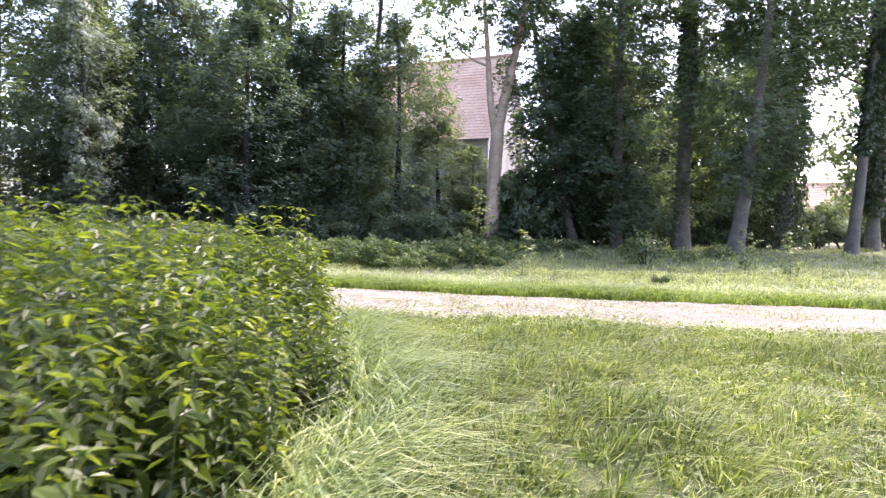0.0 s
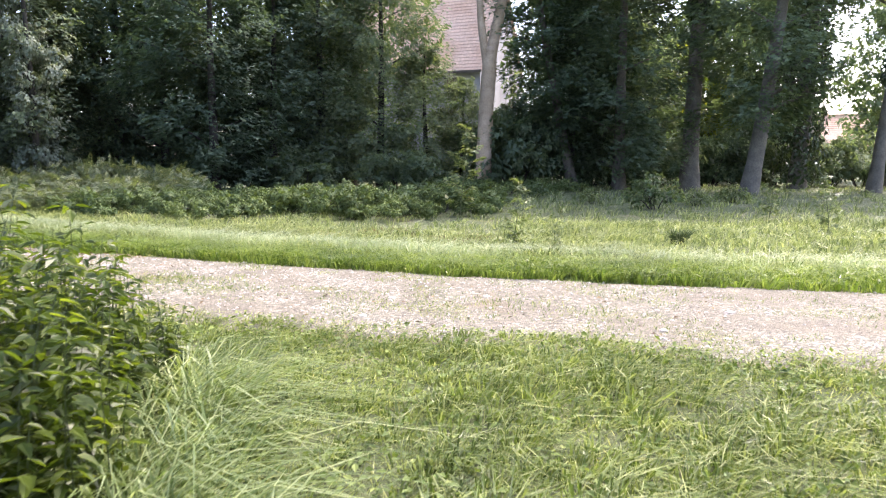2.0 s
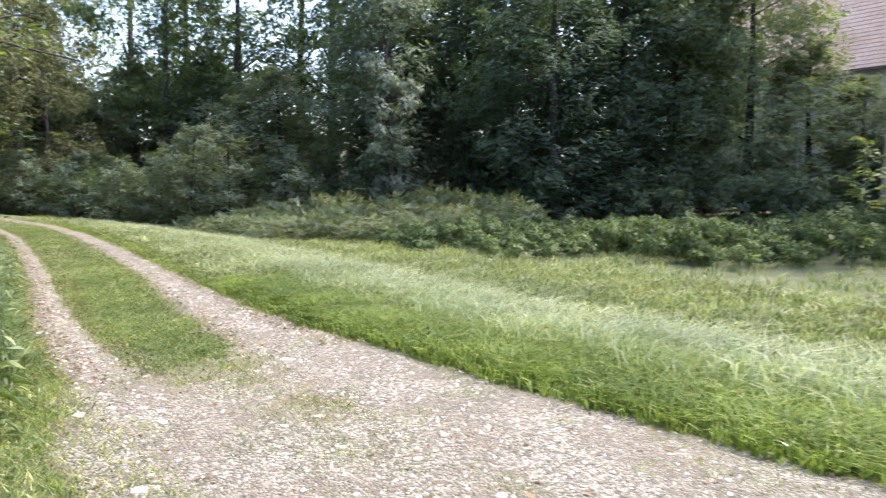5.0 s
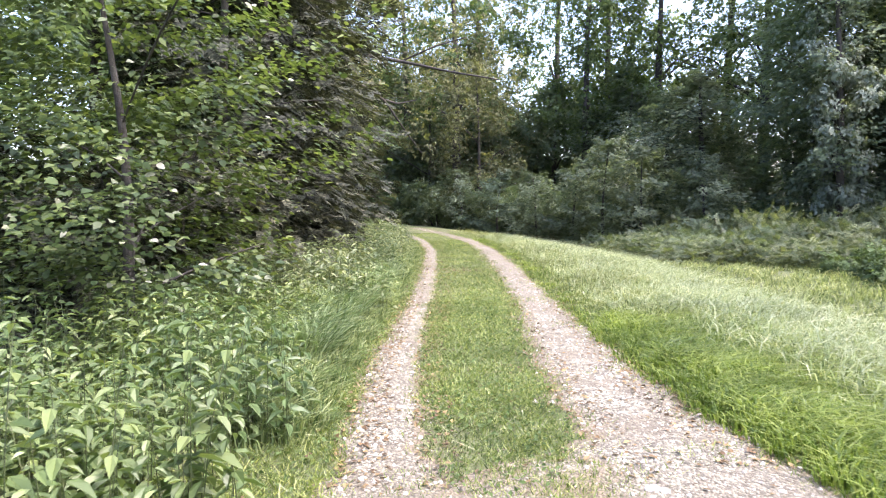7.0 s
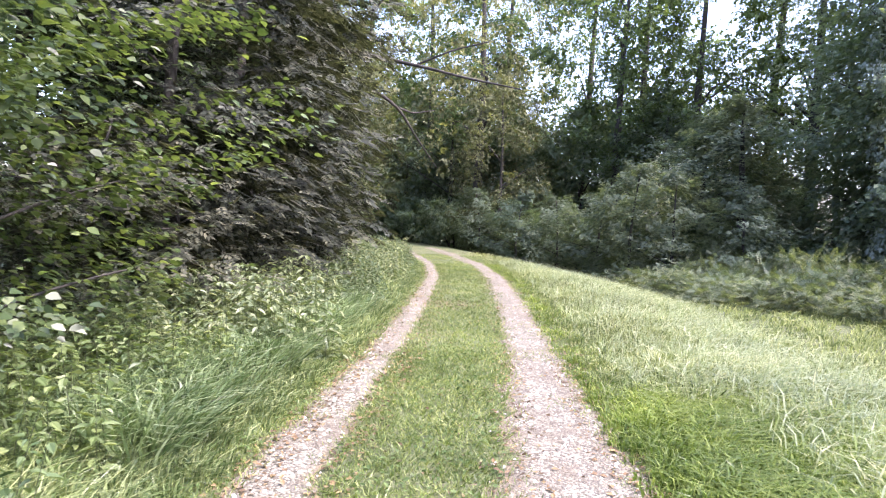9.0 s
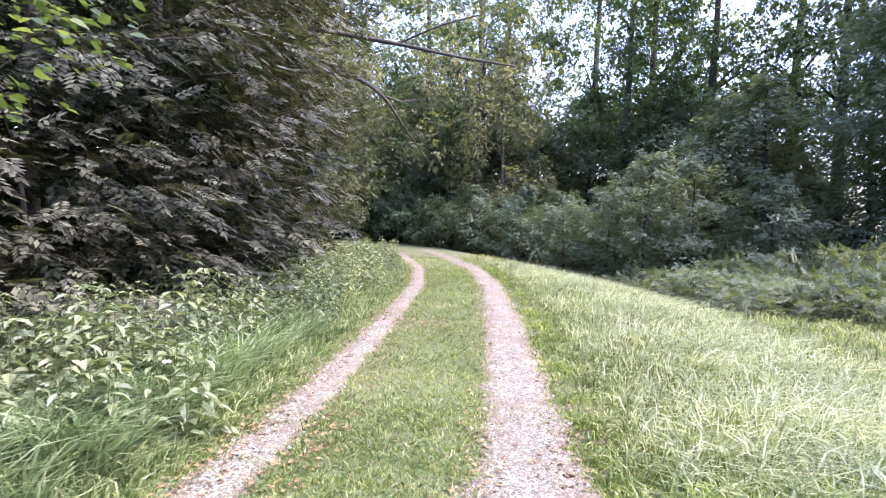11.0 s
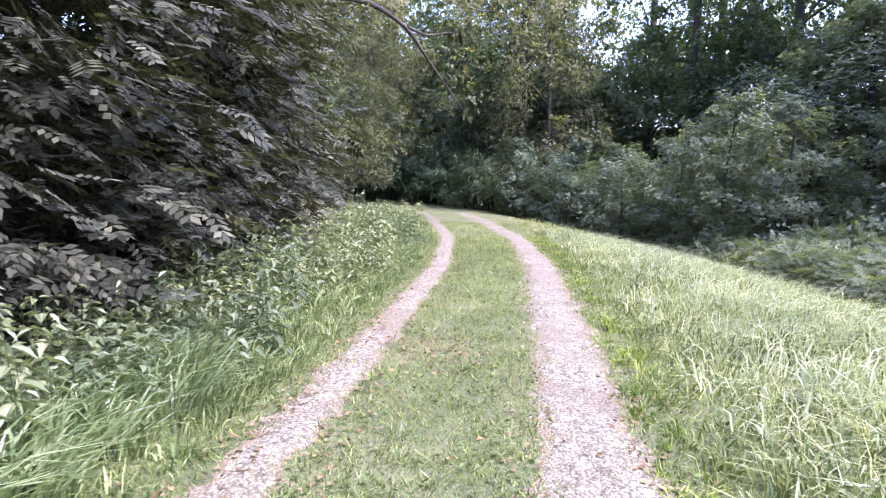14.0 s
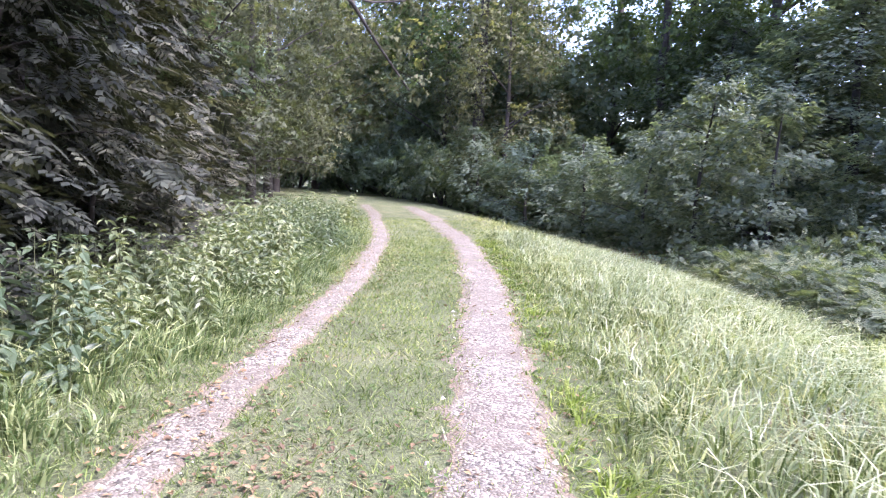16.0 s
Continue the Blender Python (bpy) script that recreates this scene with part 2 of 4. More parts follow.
TWIN = (np.array([(-0.05, 0, 0), (0.42, 0.14, 0.05), (0.24, 0.68, -0.06), (0.06, 0.34, 0), (-0.46, 0.5, 0.05), (-0.12, 1.05, -0.1)]), np.array([(0, 1, 2), (3, 5, 4)]))
POINTED = (np.array([(0, 0, 0), (0.24, 0.2, 0.05), (0.2, 0.55, 0.03), (0, 1, -0.2), (-0.2, 0.55, 0.03), (-0.24, 0.2, 0.05)]),
           np.array([(0, 1, 2), (0, 2, 3), (0, 3, 4), (0, 4, 5)]))


def compound_leaf(pairs, size=0.30, plump=0.17):
    """A feather-shaped leaf: pairs of leaflets along a stalk and one at the tip."""
    vs, fs = [], []
    rows = [(0.22 + 0.68 * i / (pairs - 1), s) for i in range(pairs) for s in (-1, 1)] + [(0.92, 0)]
    for k, (y, s) in enumerate(rows):
        a = s * radians(62)
        d, n = np.array((math.sin(a), math.cos(a), -0.18)), np.array((math.cos(a), -math.sin(a), 0.0))
        o, ln = np.array((0, y * 0.85, -0.12 * y * y)), size * (1.0 if s else 1.1)
        b = len(vs)
        vs += [o, o + d * ln * 0.45 + n * ln * plump, o + d * ln, o + d * ln * 0.45 - n * ln * plump]
        fs += [(b, b + 1, b + 2), (b, b + 2, b + 3)]
    return np.array(vs), np.array(fs)


FROND = compound_leaf(5)
FEATHER = compound_leaf(4, 0.38, 0.24)


def scatter(shape, pos, along, up, size):
    """Copies of a leaf shape at the places pos, pointing along, facing up."""
    v, f = shape
    n = len(pos)
    y = unit(along)
    x = unit(np.cross(y, up))
    z = np.cross(x, y)
    s = np.asarray(size).reshape(-1, 1, 1)
    out = pos[:, None, :] + s * (v[None, :, 0:1] * x[:, None] + v[None, :, 1:2] * y[:, None] + v[None, :, 2:3] * z[:, None])
    return out.reshape(-1, 3), (f[None] + np.arange(n)[:, None, None] * len(v)).reshape(-1, 3)


def joined(pieces):
    vs, fs, k = [], [], 0
    for v, f in pieces:
        vs.append(v)
        fs.append(np.asarray(f) + k)
        k += len(v)
    return np.concatenate(vs), np.concatenate(fs)


def tube(path, radii, sides=8, wobble=0.0):
    """A tapered, slightly uneven tube along a line of points, as triangles."""
    path, radii = np.asarray(path, float), np.asarray(radii, float)
    tan = unit(np.gradient(path, axis=0))
    ref = np.where(np.abs(tan[:, 2:3]) > 0.9, np.array([[1.0, 0, 0]]), np.array([[0, 0, 1.0]]))
    a = unit(np.cross(tan, ref))
    b = np.cross(tan, a)
    ang = np.linspace(0, 2 * np.pi, sides, endpoint=False)
    r = radii[:, None] * (1 + wobble * rng.uniform(-1, 1, (len(path), sides)))
    v = path[:, None] + r[..., None] * (np.cos(ang)[None, :, None] * a[:, None] + np.sin(ang)[None, :, None] * b[:, None])
    f = []
    for i in range(len(path) - 1):
        for j in range(sides):
            p, q = i * sides + j, i * sides + (j + 1) % sides
            f += [(p, q, q + sides), (p, q + sides, p + sides)]
    top = (len(path) - 1) * sides
    f += [(top, top + j, top + j + 1) for j in range(1, sides - 1)]
    return v.reshape(-1, 3), np.array(f)


def smooth_line(points, n):
    """A smooth line through a few points."""
    p = np.asarray(points, float)
    t, u = np.arange(len(p)), np.linspace(0, len(p) - 1, n)
    q = np.stack([np.interp(u, t, p[:, k]) for k in range(p.shape[1])], 1)
    for _ in range(max(1, n // (2 * len(p)))):
        q[1:-1] = 0.25 * q[:-2] + 0.5 * q[1:-1] + 0.25 * q[2:]
    return q


def step(a, b, x):
    t = np.clip((x - a) / (b - a), 0, 1)
    return t * t * (3 - 2 * t)


# ---- the lie of the land ----
TRACK = smooth_line([(40, 4.5), (22, 6.2), (14, 7.1), (8, 7.9), (3, 8.85), (0, 9.6), (-2.5, 10.45), (-4.8, 11.45), (-6.6, 12.35), (-8.6, 13.5),
                     (-10.45, 14.6), (-14.45, 16.85), (-20.2, 19.95), (-25.5, 22.35), (-33.5, 25.15), (-42, 27.6), (-52, 28.6), (-62, 27)], 500)
TRACK_T = unit(np.gradient(TRACK, axis=0))


def track_offset(x, y):
    """Metres to the right of the track's middle, walking towards the wood."""
    x, y = np.atleast_1d(x), np.atleast_1d(y)
    out = np.empty(len(x))
    for i in range(0, len(x), 40000):
        dx, dy = x[i:i + 40000, None] - TRACK[None, :, 0], y[i:i + 40000, None] - TRACK[None, :, 1]
        k = np.argmin(dx * dx + dy * dy, 1)
        r = np.arange(len(k))
        out[i:i + 40000] = dx[r, k] * TRACK_T[k, 1] - dy[r, k] * TRACK_T[k, 0]
        far = np.hypot(dx[r, k], dy[r, k])
        out[i:i + 40000] = np.sign(out[i:i + 40000]) * np.maximum(np.abs(out[i:i + 40000]), far * 0.98)
    return out


def ripple(x, y):
    return 0.5 * np.sin(1.31 * x + 0.7 * y) * np.sin(0.9 * y - 0.4 * x + 1) + 0.3 * np.sin(2.9 * x - 1.7 * y + 2) * np.sin(2.3 * y + 1.1 * x) + 0.2 * np.sin(6.1 * x + 2) * np.sin(5.3 * y + 1)


def gravelled(x, u):
    """How bare and stony the track is, u metres from its middle."""
    wide = step(-5.2, -2.6, x)
    near = step(-11, -5, x)
    ruts = np.maximum(np.exp(-((u + 0.92) / (0.18 + 0.08 * near)) ** 2), np.exp(-((u - 0.86) / (0.29 + 0.21 * near)) ** 2))
    yard = 1 - step(1.25, 1.75, np.abs(u + 0.05))
    yard = yard * (1 - 0.5 * np.exp(-(u / 0.5) ** 2) * (0.5 + 0.5 * np.sin(1.7 * x)))
    return ruts * (1 - wide) + yard * wide


def ground_z(x, y):
    x, y = np.atleast_1d(np.asarray(x, float)), np.atleast_1d(np.asarray(y, float))
    d = track_offset(x, y)
    left = np.maximum(0.5 - 0.1 * np.log1p(np.exp(np.clip(5 - y, -30, 30))), -0.6)
    meadow = np.interp(x, (-60, -26, -20, -14, 0, 12, 40), (-0.3, -0.25, -0.06, 0.06, 0.07, 0.2, 0.3)) + 0.035 * np.clip(y - 24, 0, 14) * step(-20, 0, x)
    w, v = step(1.9, 6.5, d), step(1.4, 3.2, -d)
    z = np.where(d > 0, 0.5 * (1 - w) + meadow * w, 0.5 * (1 - v) + left * v)
    return z + 0.035 * ripple(x, y) * step(1.0, 2.5, np.abs(d)) + 0.012 * ripple(2 * x, 2 * y)


def uneven(lo, core_lo, core_hi, hi, fine, coarse):
    """Grid lines: close in the middle, ever wider towards the horizon."""
    core = list(np.arange(core_lo, core_hi + 1e-6, fine))
    out, s, p = [], coarse, core_hi
    while p < hi:
        p, s = p + s, s * 1.35
        out.append(min(p, hi))
    back, s, p = [], coarse, core_lo
    while p > lo:
        p, s = p - s, s * 1.35
        back.append(max(p, lo))
    return np.array(back[::-1] + core + out)


def build_ground():
    xs, ys = uneven(-1500, -36, 16, 1500, 0.3, 1.0), uneven(-1500, -1, 32, 1500, 0.3, 1.0)
    gx, gy = np.meshgrid(xs, ys)
    z = ground_z(gx.ravel(), gy.ravel())
    n, m = len(xs), len(ys)
    i, j = np.meshgrid(np.arange(n - 1), np.arange(m - 1))
    a = (j * n + i).ravel()
    f = np.stack([a, a + 1, a + n + 1, a + n], 1)
    ob = new("ground", raw_mesh("ground", np.stack([gx.ravel(), gy.ravel(), z], 1), f, M_SOIL, True))
    tagged(ob, "mossy turf and dark soil under grass", "ground", "", "structure")


def build_road():
    """The farm track: a sheet whose stony parts stand just clear of the turf, so that its edge is ragged."""
    line = smooth_line(TRACK[75:430], 1100)
    tan = unit(np.gradient(line, axis=0))
    us = np.linspace(-1.75, 1.75, 38)
    x = line[:, 0:1] + us[None] * tan[:, 1:2]
    y = line[:, 1:2] - us[None] * tan[:, 0:1]
    g = gravelled(x.ravel(), np.tile(us, len(line)))
    jag = rng.normal(0, 0.05, len(g)) + 0.3 * ripple(3.1 * x.ravel(), 3.3 * y.ravel())
    z = ground_z(x.ravel(), y.ravel()) + np.clip(0.05 * (g - 0.30 + jag), -0.05, 0.014)
    n = len(us)
    i, j = np.meshgrid(np.arange(n - 1), np.arange(len(line) - 1))
    a = (j * n + i).ravel()
    f = np.stack([a, a + n, a + n + 1, a + 1], 1)
    ob = new("road", raw_mesh("road", np.stack([x.ravel(), y.ravel(), z], 1), f, M_GRAVEL, True))
    ob.data.attributes.new("stony", "FLOAT", "POINT").data.foreach_set("value", np.clip(g + 1.3 * jag, 0, 1).astype(np.float32))
    tagged(ob, "pale limestone gravel farm track with two wheel ruts", "track", "", "structure")


build_ground()
build_road()


# ---- plants: kinds ----
def ball_points(n, fill=0.35):
    """Places in a ball, most of them near its skin."""
    v = unit(rng.normal(size=(n, 3)))
    return v * (rng.uniform(fill, 1, (n, 1)) ** 0.5)


def leaf_cloud(shape, centres, radii, each, size, droop=0.5, flat=0.7, soft=0.7):
    """Clumps of leaves round the centres; the leaves hang outwards and face up."""
    k = len(centres)
    idx = np.repeat(np.arange(k), each)
    off = ball_points(len(idx))
    pos = centres[idx] + off * radii[idx] * np.array((1, 1, flat))
    along = unit(off * np.array((1, 1, 0.5)) + rng.normal(0, 0.6, off.shape) + np.array((0, 0, -droop)))
    up = unit(off * 0.6 + rng.normal(0, 0.45, off.shape) + np.array((0, 0, 0.9)))
    v, f = scatter(shape, pos, along, up, size * rng.uniform(0.65, 1.35, len(idx)))
    lie = unit(soft * off + (1 - soft) * up + np.array((0, 0, 0.15)))
    return v, f, np.repeat(lie, len(shape[0]), 0)


def leafy_part(name, cloud, material, parent, label=""):
    """A cloud of leaves whose shading follows the clumps, as a mass of foliage does."""
    v, f, lie = cloud
    ob = raw_part(name, v, f, material, parent, label, True)
    ob.data.normals_split_custom_set_from_vertices(lie)
    return ob


def envelope(n, height, low, width, top=0.75):
    """Clump centres on and inside a tree's outline, uneven and with gaps."""
    z = rng.uniform(low, height, n)
    t = (z - low) / (height - low)
    r = width * np.clip(np.minimum(0.55 + 1.4 * t, (1.04 - t) / (1 - top)) , 0, 1)
    a = rng.uniform(0, 2 * np.pi, n)
    q = np.sqrt(rng.uniform(0.25, 1, n)) * r * (1 + 0.22 * np.sin(3 * a + 1.3 * z) + 0.12 * rng.normal(size=n))
    return np.stack([q * np.cos(a), q * np.sin(a), z], 1)


def make_tree(name, label, height, radius, low, width, clumps, each, leaf, shape, leaf_mat, bark, limbs=6, lean=(0, 0), top=0.75, clump=0.9, droop=0.5):
    """Tapered trunk, limbs that reach for the clumps, and a crown of leaves."""
    ob = tagged(new(name), label, "tree")
    t = np.linspace(0, 1, 14)
    path = np.stack([lean[0] * t + 0.25 * np.sin(3 * t + height) * t, lean[1] * t + 0.2 * np.sin(4 * t + radius * 9) * t, height * 0.93 * t - 0.15], 1)
    flare = radius * (1 - 0.78 * t) * (1 + 0.32 * np.exp(-t * 28))
    raw_part("trunk", *tube(path, flare, 12, 0.07), bark, ob, smooth=True)
    c = envelope(clumps, height, low, width, top)
    c[:, :2] += np.stack([np.interp(c[:, 2] / (height * 0.93), t, path[:, 0]), np.interp(c[:, 2] / (height * 0.93), t, path[:, 1])], 1)
    for i in range(limbs):
        end = c[rng.integers(len(c))]
        zs = max(low * 0.8 + 0.3, end[2] - 0.5 * math.hypot(end[0], end[1]) - 0.4)
        k = min(zs / (height * 0.93), 0.95)
        s = np.array([np.interp(k, t, path[:, 0]), np.interp(k, t, path[:, 1]), zs])
        mid = 0.5 * (s + end) + np.array((*rng.normal(0, 0.25, 2), 0.35))
        r0 = radius * (1 - 0.75 * k) * 0.45
        raw_part("limb", *tube(smooth_line([s, mid, end], 9), np.linspace(r0, 0.015, 9), 6, 0.08), bark, ob, smooth=True)
    radii = (clump * rng.uniform(0.6, 1.3, len(c)))[:, None]
    leafy_part("crown", leaf_cloud(shape, c, radii, each, leaf, droop), leaf_mat, ob)
    return ob


def make_shrub(name, label, height, width, clumps, each, leaf, shape, leaf_mat, stems=7, category="shrub", droop=0.4, clump=0.23):
    ob = tagged(new(name), label, category)
    a, q = rng.uniform(0, 2 * np.pi, clumps), np.sqrt(rng.uniform(0, 1, clumps))
    z = height * (0.12 + 0.78 * rng.uniform(0, 1, clumps) ** 0.8 * np.sqrt(np.clip(1 - 0.75 * q * q, 0.1, 1)))
    c = np.stack([width * q * np.cos(a), width * q * np.sin(a), z], 1)
    ends = c[rng.choice(clumps, stems, False)]
    for e in ends:
        raw_part("stem", *tube(smooth_line([(e[0] * 0.15, e[1] * 0.15, -0.1), (e[0] * 0.5, e[1] * 0.5, e[2] * 0.65), e], 7), np.linspace(0.035, 0.008, 7) * (height / 3) ** 0.5, 5), M_BARK_DARK, ob)
    rad = (clump * height ** 0.6 * rng.uniform(0.6, 1.3, clumps))[:, None]
    leafy_part("foliage", leaf_cloud(shape, c, rad, each, leaf, droop), leaf_mat, ob)
    return ob


def bough_cloud(shape, starts, ends, each, size, droop, spread, thick=0.12):
    """Flat, drooping sprays of leaves along boughs that run from starts to ends."""
    k = len(starts)
    idx = np.repeat(np.arange(k), each)
    n = len(idx)
    way = ends - starts
    far = np.linalg.norm(way, axis=1)[idx]
    out = unit(way * np.array((1, 1, 0.25)))[idx]
    side = unit(np.cross(out, np.array((0, 0, 1.0))))
    t = rng.uniform(0.18, 1.0, n) ** 0.7
    v = rng.normal(0, 0.5, n) * (1.15 - 0.75 * t)
    pos = starts[idx] + way[idx] * t[:, None] + side * (v * spread * far)[:, None]
    pos[:, 2] += far * (0.22 * t - 0.30 * droop * t * t - 0.25 * v * v) + rng.normal(0, thick, n)
    along = unit(out * (0.5 + 0.5 * t)[:, None] + side * (1.3 * np.sign(v) * rng.uniform(0.2, 1, n))[:, None] + rng.normal(0, 0.3, (n, 3)) + np.array((0, 0, -0.35 * droop)))
    up = unit(rng.normal(0, 0.3, (n, 3)) + 0.25 * out + np.array((0, 0, 1.0)))
    vs, f = scatter(shape, pos, along, up, size * rng.uniform(0.65, 1.35, n))
    lie = unit(0.45 * out + 0.7 * up + rng.normal(0, 0.2, (n, 3)))
    return vs, f, np.repeat(lie, len(shape[0]), 0)


def make_bough_tree(name, label, height, radius, low, width, boughs, each, leaf, shape, leaf_mat, bark, limbs=8, lean=(0, 0), droop=0.7, spread=0.42, top=0.6, category="tree", thick=0.12, rise=0.3):
    """A tree whose foliage hangs in tiers: tapered trunk, boughs at all heights, flat sprays along them."""
    ob = tagged(new(name), label, category)
    t = np.linspace(0, 1, 14)
    path = np.stack([lean[0] * t + 0.2 * np.sin(3 * t + height) * t, lean[1] * t + 0.2 * np.sin(4 * t + radius * 9) * t, height * 0.95 * t - 0.15], 1)
    raw_part("trunk", *tube(path, radius * (1 - 0.8 * t) * (1 + 0.32 * np.exp(-t * 28)), 12, 0.07), bark, ob, smooth=True)
    z = low + (height * 0.97 - low) * (np.arange(boughs) + rng.uniform(0, 1, boughs)) / boughs
    h = (z - low) / (height - low)
    reach = width * np.clip(np.minimum(0.75 + 0.9 * h, (1.06 - h) / (1 - top)), 0.12, 1) * rng.uniform(0.55, 1.15, boughs)
    a = np.arange(boughs) * 2.4 + rng.normal(0, 0.5, boughs)
    root = np.clip(z - rise * reach, 0.1, height * 0.93)
    starts = np.stack([np.interp(root / (height * 0.95), t, path[:, 0]), np.interp(root / (height * 0.95), t, path[:, 1]), root], 1)
    ends = starts + np.stack([reach * np.cos(a), reach * np.sin(a), z - root], 1)
    for i in rng.choice(boughs, limbs, False):
        way, far = ends[i] - starts[i], np.linalg.norm(ends[i] - starts[i])
        bow = [starts[i] + way * q + np.array((0, 0, far * (0.22 * q - 0.30 * droop * q * q))) for q in (0, 0.2, 0.42, 0.62, 0.8)]
        raw_part("limb", *tube(smooth_line(bow, 8), np.linspace(max(0.012, radius * (1 - 0.75 * h[i]) * 0.3), 0.008, 8), 5, 0.06), bark, ob, smooth=True)
    leafy_part("crown" if category == "tree" else "foliage", bough_cloud(shape, starts, ends, each, leaf, droop, spread, thick), leaf_mat, ob)
    return ob


def nettle_arrays(xy, base_z, heights, leaf=0.085, tiers=9):
    """Upright stems with crossed pairs of toothed leaves, smaller towards the tip."""
    stems, pos, along, up, size = [], [], [], [], []
    for (x, y), z0, h in zip(xy, base_z, heights):
        lean = rng.normal(0, 0.09, 2) * h
        p = np.array([(x + lean[0] * t * t, y + lean[1] * t * t, z0 + h * t) for t in np.linspace(0, 1, 5)])
        stems.append(tube(p, np.linspace(0.004, 0.0015, 5), 3))
        a0 = rng.uniform(0, 3.14)
        for i in range(tiers):
            t = 0.22 + 0.78 * (i + 0.5) / tiers
            o = np.array((x + lean[0] * t * t, y + lean[1] * t * t, z0 + h * t))
            for s in range(2 if t < 0.93 else 4):
                a = a0 + i * 1.57 + s * (3.14 if t < 0.93 else 1.57) + rng.normal(0, 0.25)
                d = np.array((math.cos(a), math.sin(a), -0.25 + 0.6 * max(0, t - 0.75) + rng.normal(0, 0.22)))
                pos.append(o + d * 0.02)
                along.append(d)
                up.append((rng.normal(0, 0.25), rng.normal(0, 0.25), 1))
                size.append(leaf * (1.25 - 0.75 * t) * rng.uniform(0.75, 1.3) * (1.1 if h > 0.8 else 0.9))
    return joined(stems), scatter(POINTED, np.array(pos), np.array(along), np.array(up), np.array(size) * 1.25)


def make_nettle_clump(label, n, spread, height, leaf=0.085, leaf_mat=M_LEAF_HERB):
    ob = tagged(new("nettle_clump"), label, "nettles")
    a, q = rng.uniform(0, 6.28, n), spread * np.sqrt(rng.uniform(0, 1, n))
    xy = np.stack([q * np.cos(a), q * np.sin(a)], 1)
    s, l = nettle_arrays(xy, np.full(n, -0.05), height * rng.uniform(0.6, 1.1, n) * (1 - 0.25 * (q / spread) ** 2), leaf)
    tagged(raw_part("stalkwork", *s, M_STEM, ob), kind="stuff")
    tagged(raw_part("foliage", *l, leaf_mat, ob), kind="stuff")
    return ob


def grass(name, label, x, y, length, width, material, bend=0.5, segments=2, wind=(0.25, -0.1), root=0.012, aim=None):
    """Blades of grass rooted in the ground at x, y; each one bends its own way."""
    n = len(x)
    z = ground_z(x, y) - root
    a = rng.uniform(0, 2 * np.pi, n)
    side = np.stack([np.cos(a), np.sin(a), np.zeros(n)], 1) * (width * rng.uniform(0.6, 1.3, n))[:, None]
    b = rng.uniform(0, 2 * np.pi, n) if aim is None else aim + rng.normal(0, 0.5, n)
    lean = np.stack([np.cos(b) + wind[0], np.sin(b) + wind[1], np.zeros(n)], 1) * (bend * length * rng.uniform(0.2, 1.3, n))[:, None]
    o = np.stack([x, y, z], 1)
    up = np.array((0, 0, 1.0)) * length[:, None]
    rows = []
    ts = np.linspace(0, 1, segments + 1)
    for t in ts[:-1]:
        c = o + up * (t - 0.25 * bend * t * t) + lean * t * t
        w = 1 - 0.55 * t
        rows += [c - side * w, c + side * w]
    rows.append(o + up * (1 - 0.42 * bend) + lean)
    v = np.stack(rows, 1)
    k = v.shape[1]
    f = []
    for i in range(segments - 1):
        f += [(2 * i, 2 * i + 1, 2 * i + 3), (2 * i, 2 * i + 3, 2 * i + 2)]
    f.append((k - 3, k - 2, k - 1))
    f = (np.array(f)[None] + np.arange(n)[:, None, None] * k).reshape(-1, 3)
    ob = new(name, raw_mesh(name, v.reshape(-1, 3), f, material))
    return tagged(ob, label, "grass", "", "stuff")


def tufted(cx, cy, per, spread):
    """Blades in tufts: places round the centres, and the way in which each falls."""
    i = np.repeat(np.arange(len(cx)), per)
    a, q = rng.uniform(0, 2 * np.pi, len(i)), spread * np.sqrt(rng.uniform(0, 1, len(i)))
    return cx[i] + q * np.cos(a), cy[i] + q * np.sin(a), a, i


def along_track(n, x_lo, x_hi, u_lo, u_hi):
    """Random places beside the track: between two values of x on its line, u metres off its middle."""
    keep = (TRACK[:, 0] > x_lo) & (TRACK[:, 0] < x_hi)
    p, t = TRACK[keep], TRACK_T[keep]
    k = rng.integers(0, len(p) - 1, n)
    f = rng.uniform(0, 1, (n, 1))
    c = p[k] * (1 - f) + p[k + 1] * f
    u = rng.uniform(u_lo, u_hi, n)
    return c[:, 0] + u * t[k, 1], c[:, 1] - u * t[k, 0], u


def put(ob, x, y, turn=0.0, size=1.0, sink=0.0, tall=1.0):
    z = float(ground_z(x, y)[0]) - sink
    ob.matrix_basis = Matrix.Translation((x, y, z)) @ Matrix.Rotation(radians(turn), 4, "Z") @ Matrix.Diagonal((size, size, size * tall, 1))


def spread_copies(kinds, places, group, sink=0.0):
    """The first of each kind goes to a place of its own; the rest are copies. places: x, y, size, height factor."""
    for i, (x, y, size, tall) in enumerate(places):
        k = kinds[i % len(kinds)]
        ob = k if i < len(kinds) else copy_thing(k, Matrix())
        put(ob, x, y, float(rng.uniform(0, 360)), size, sink, tall)
        tagged(ob, group=group)


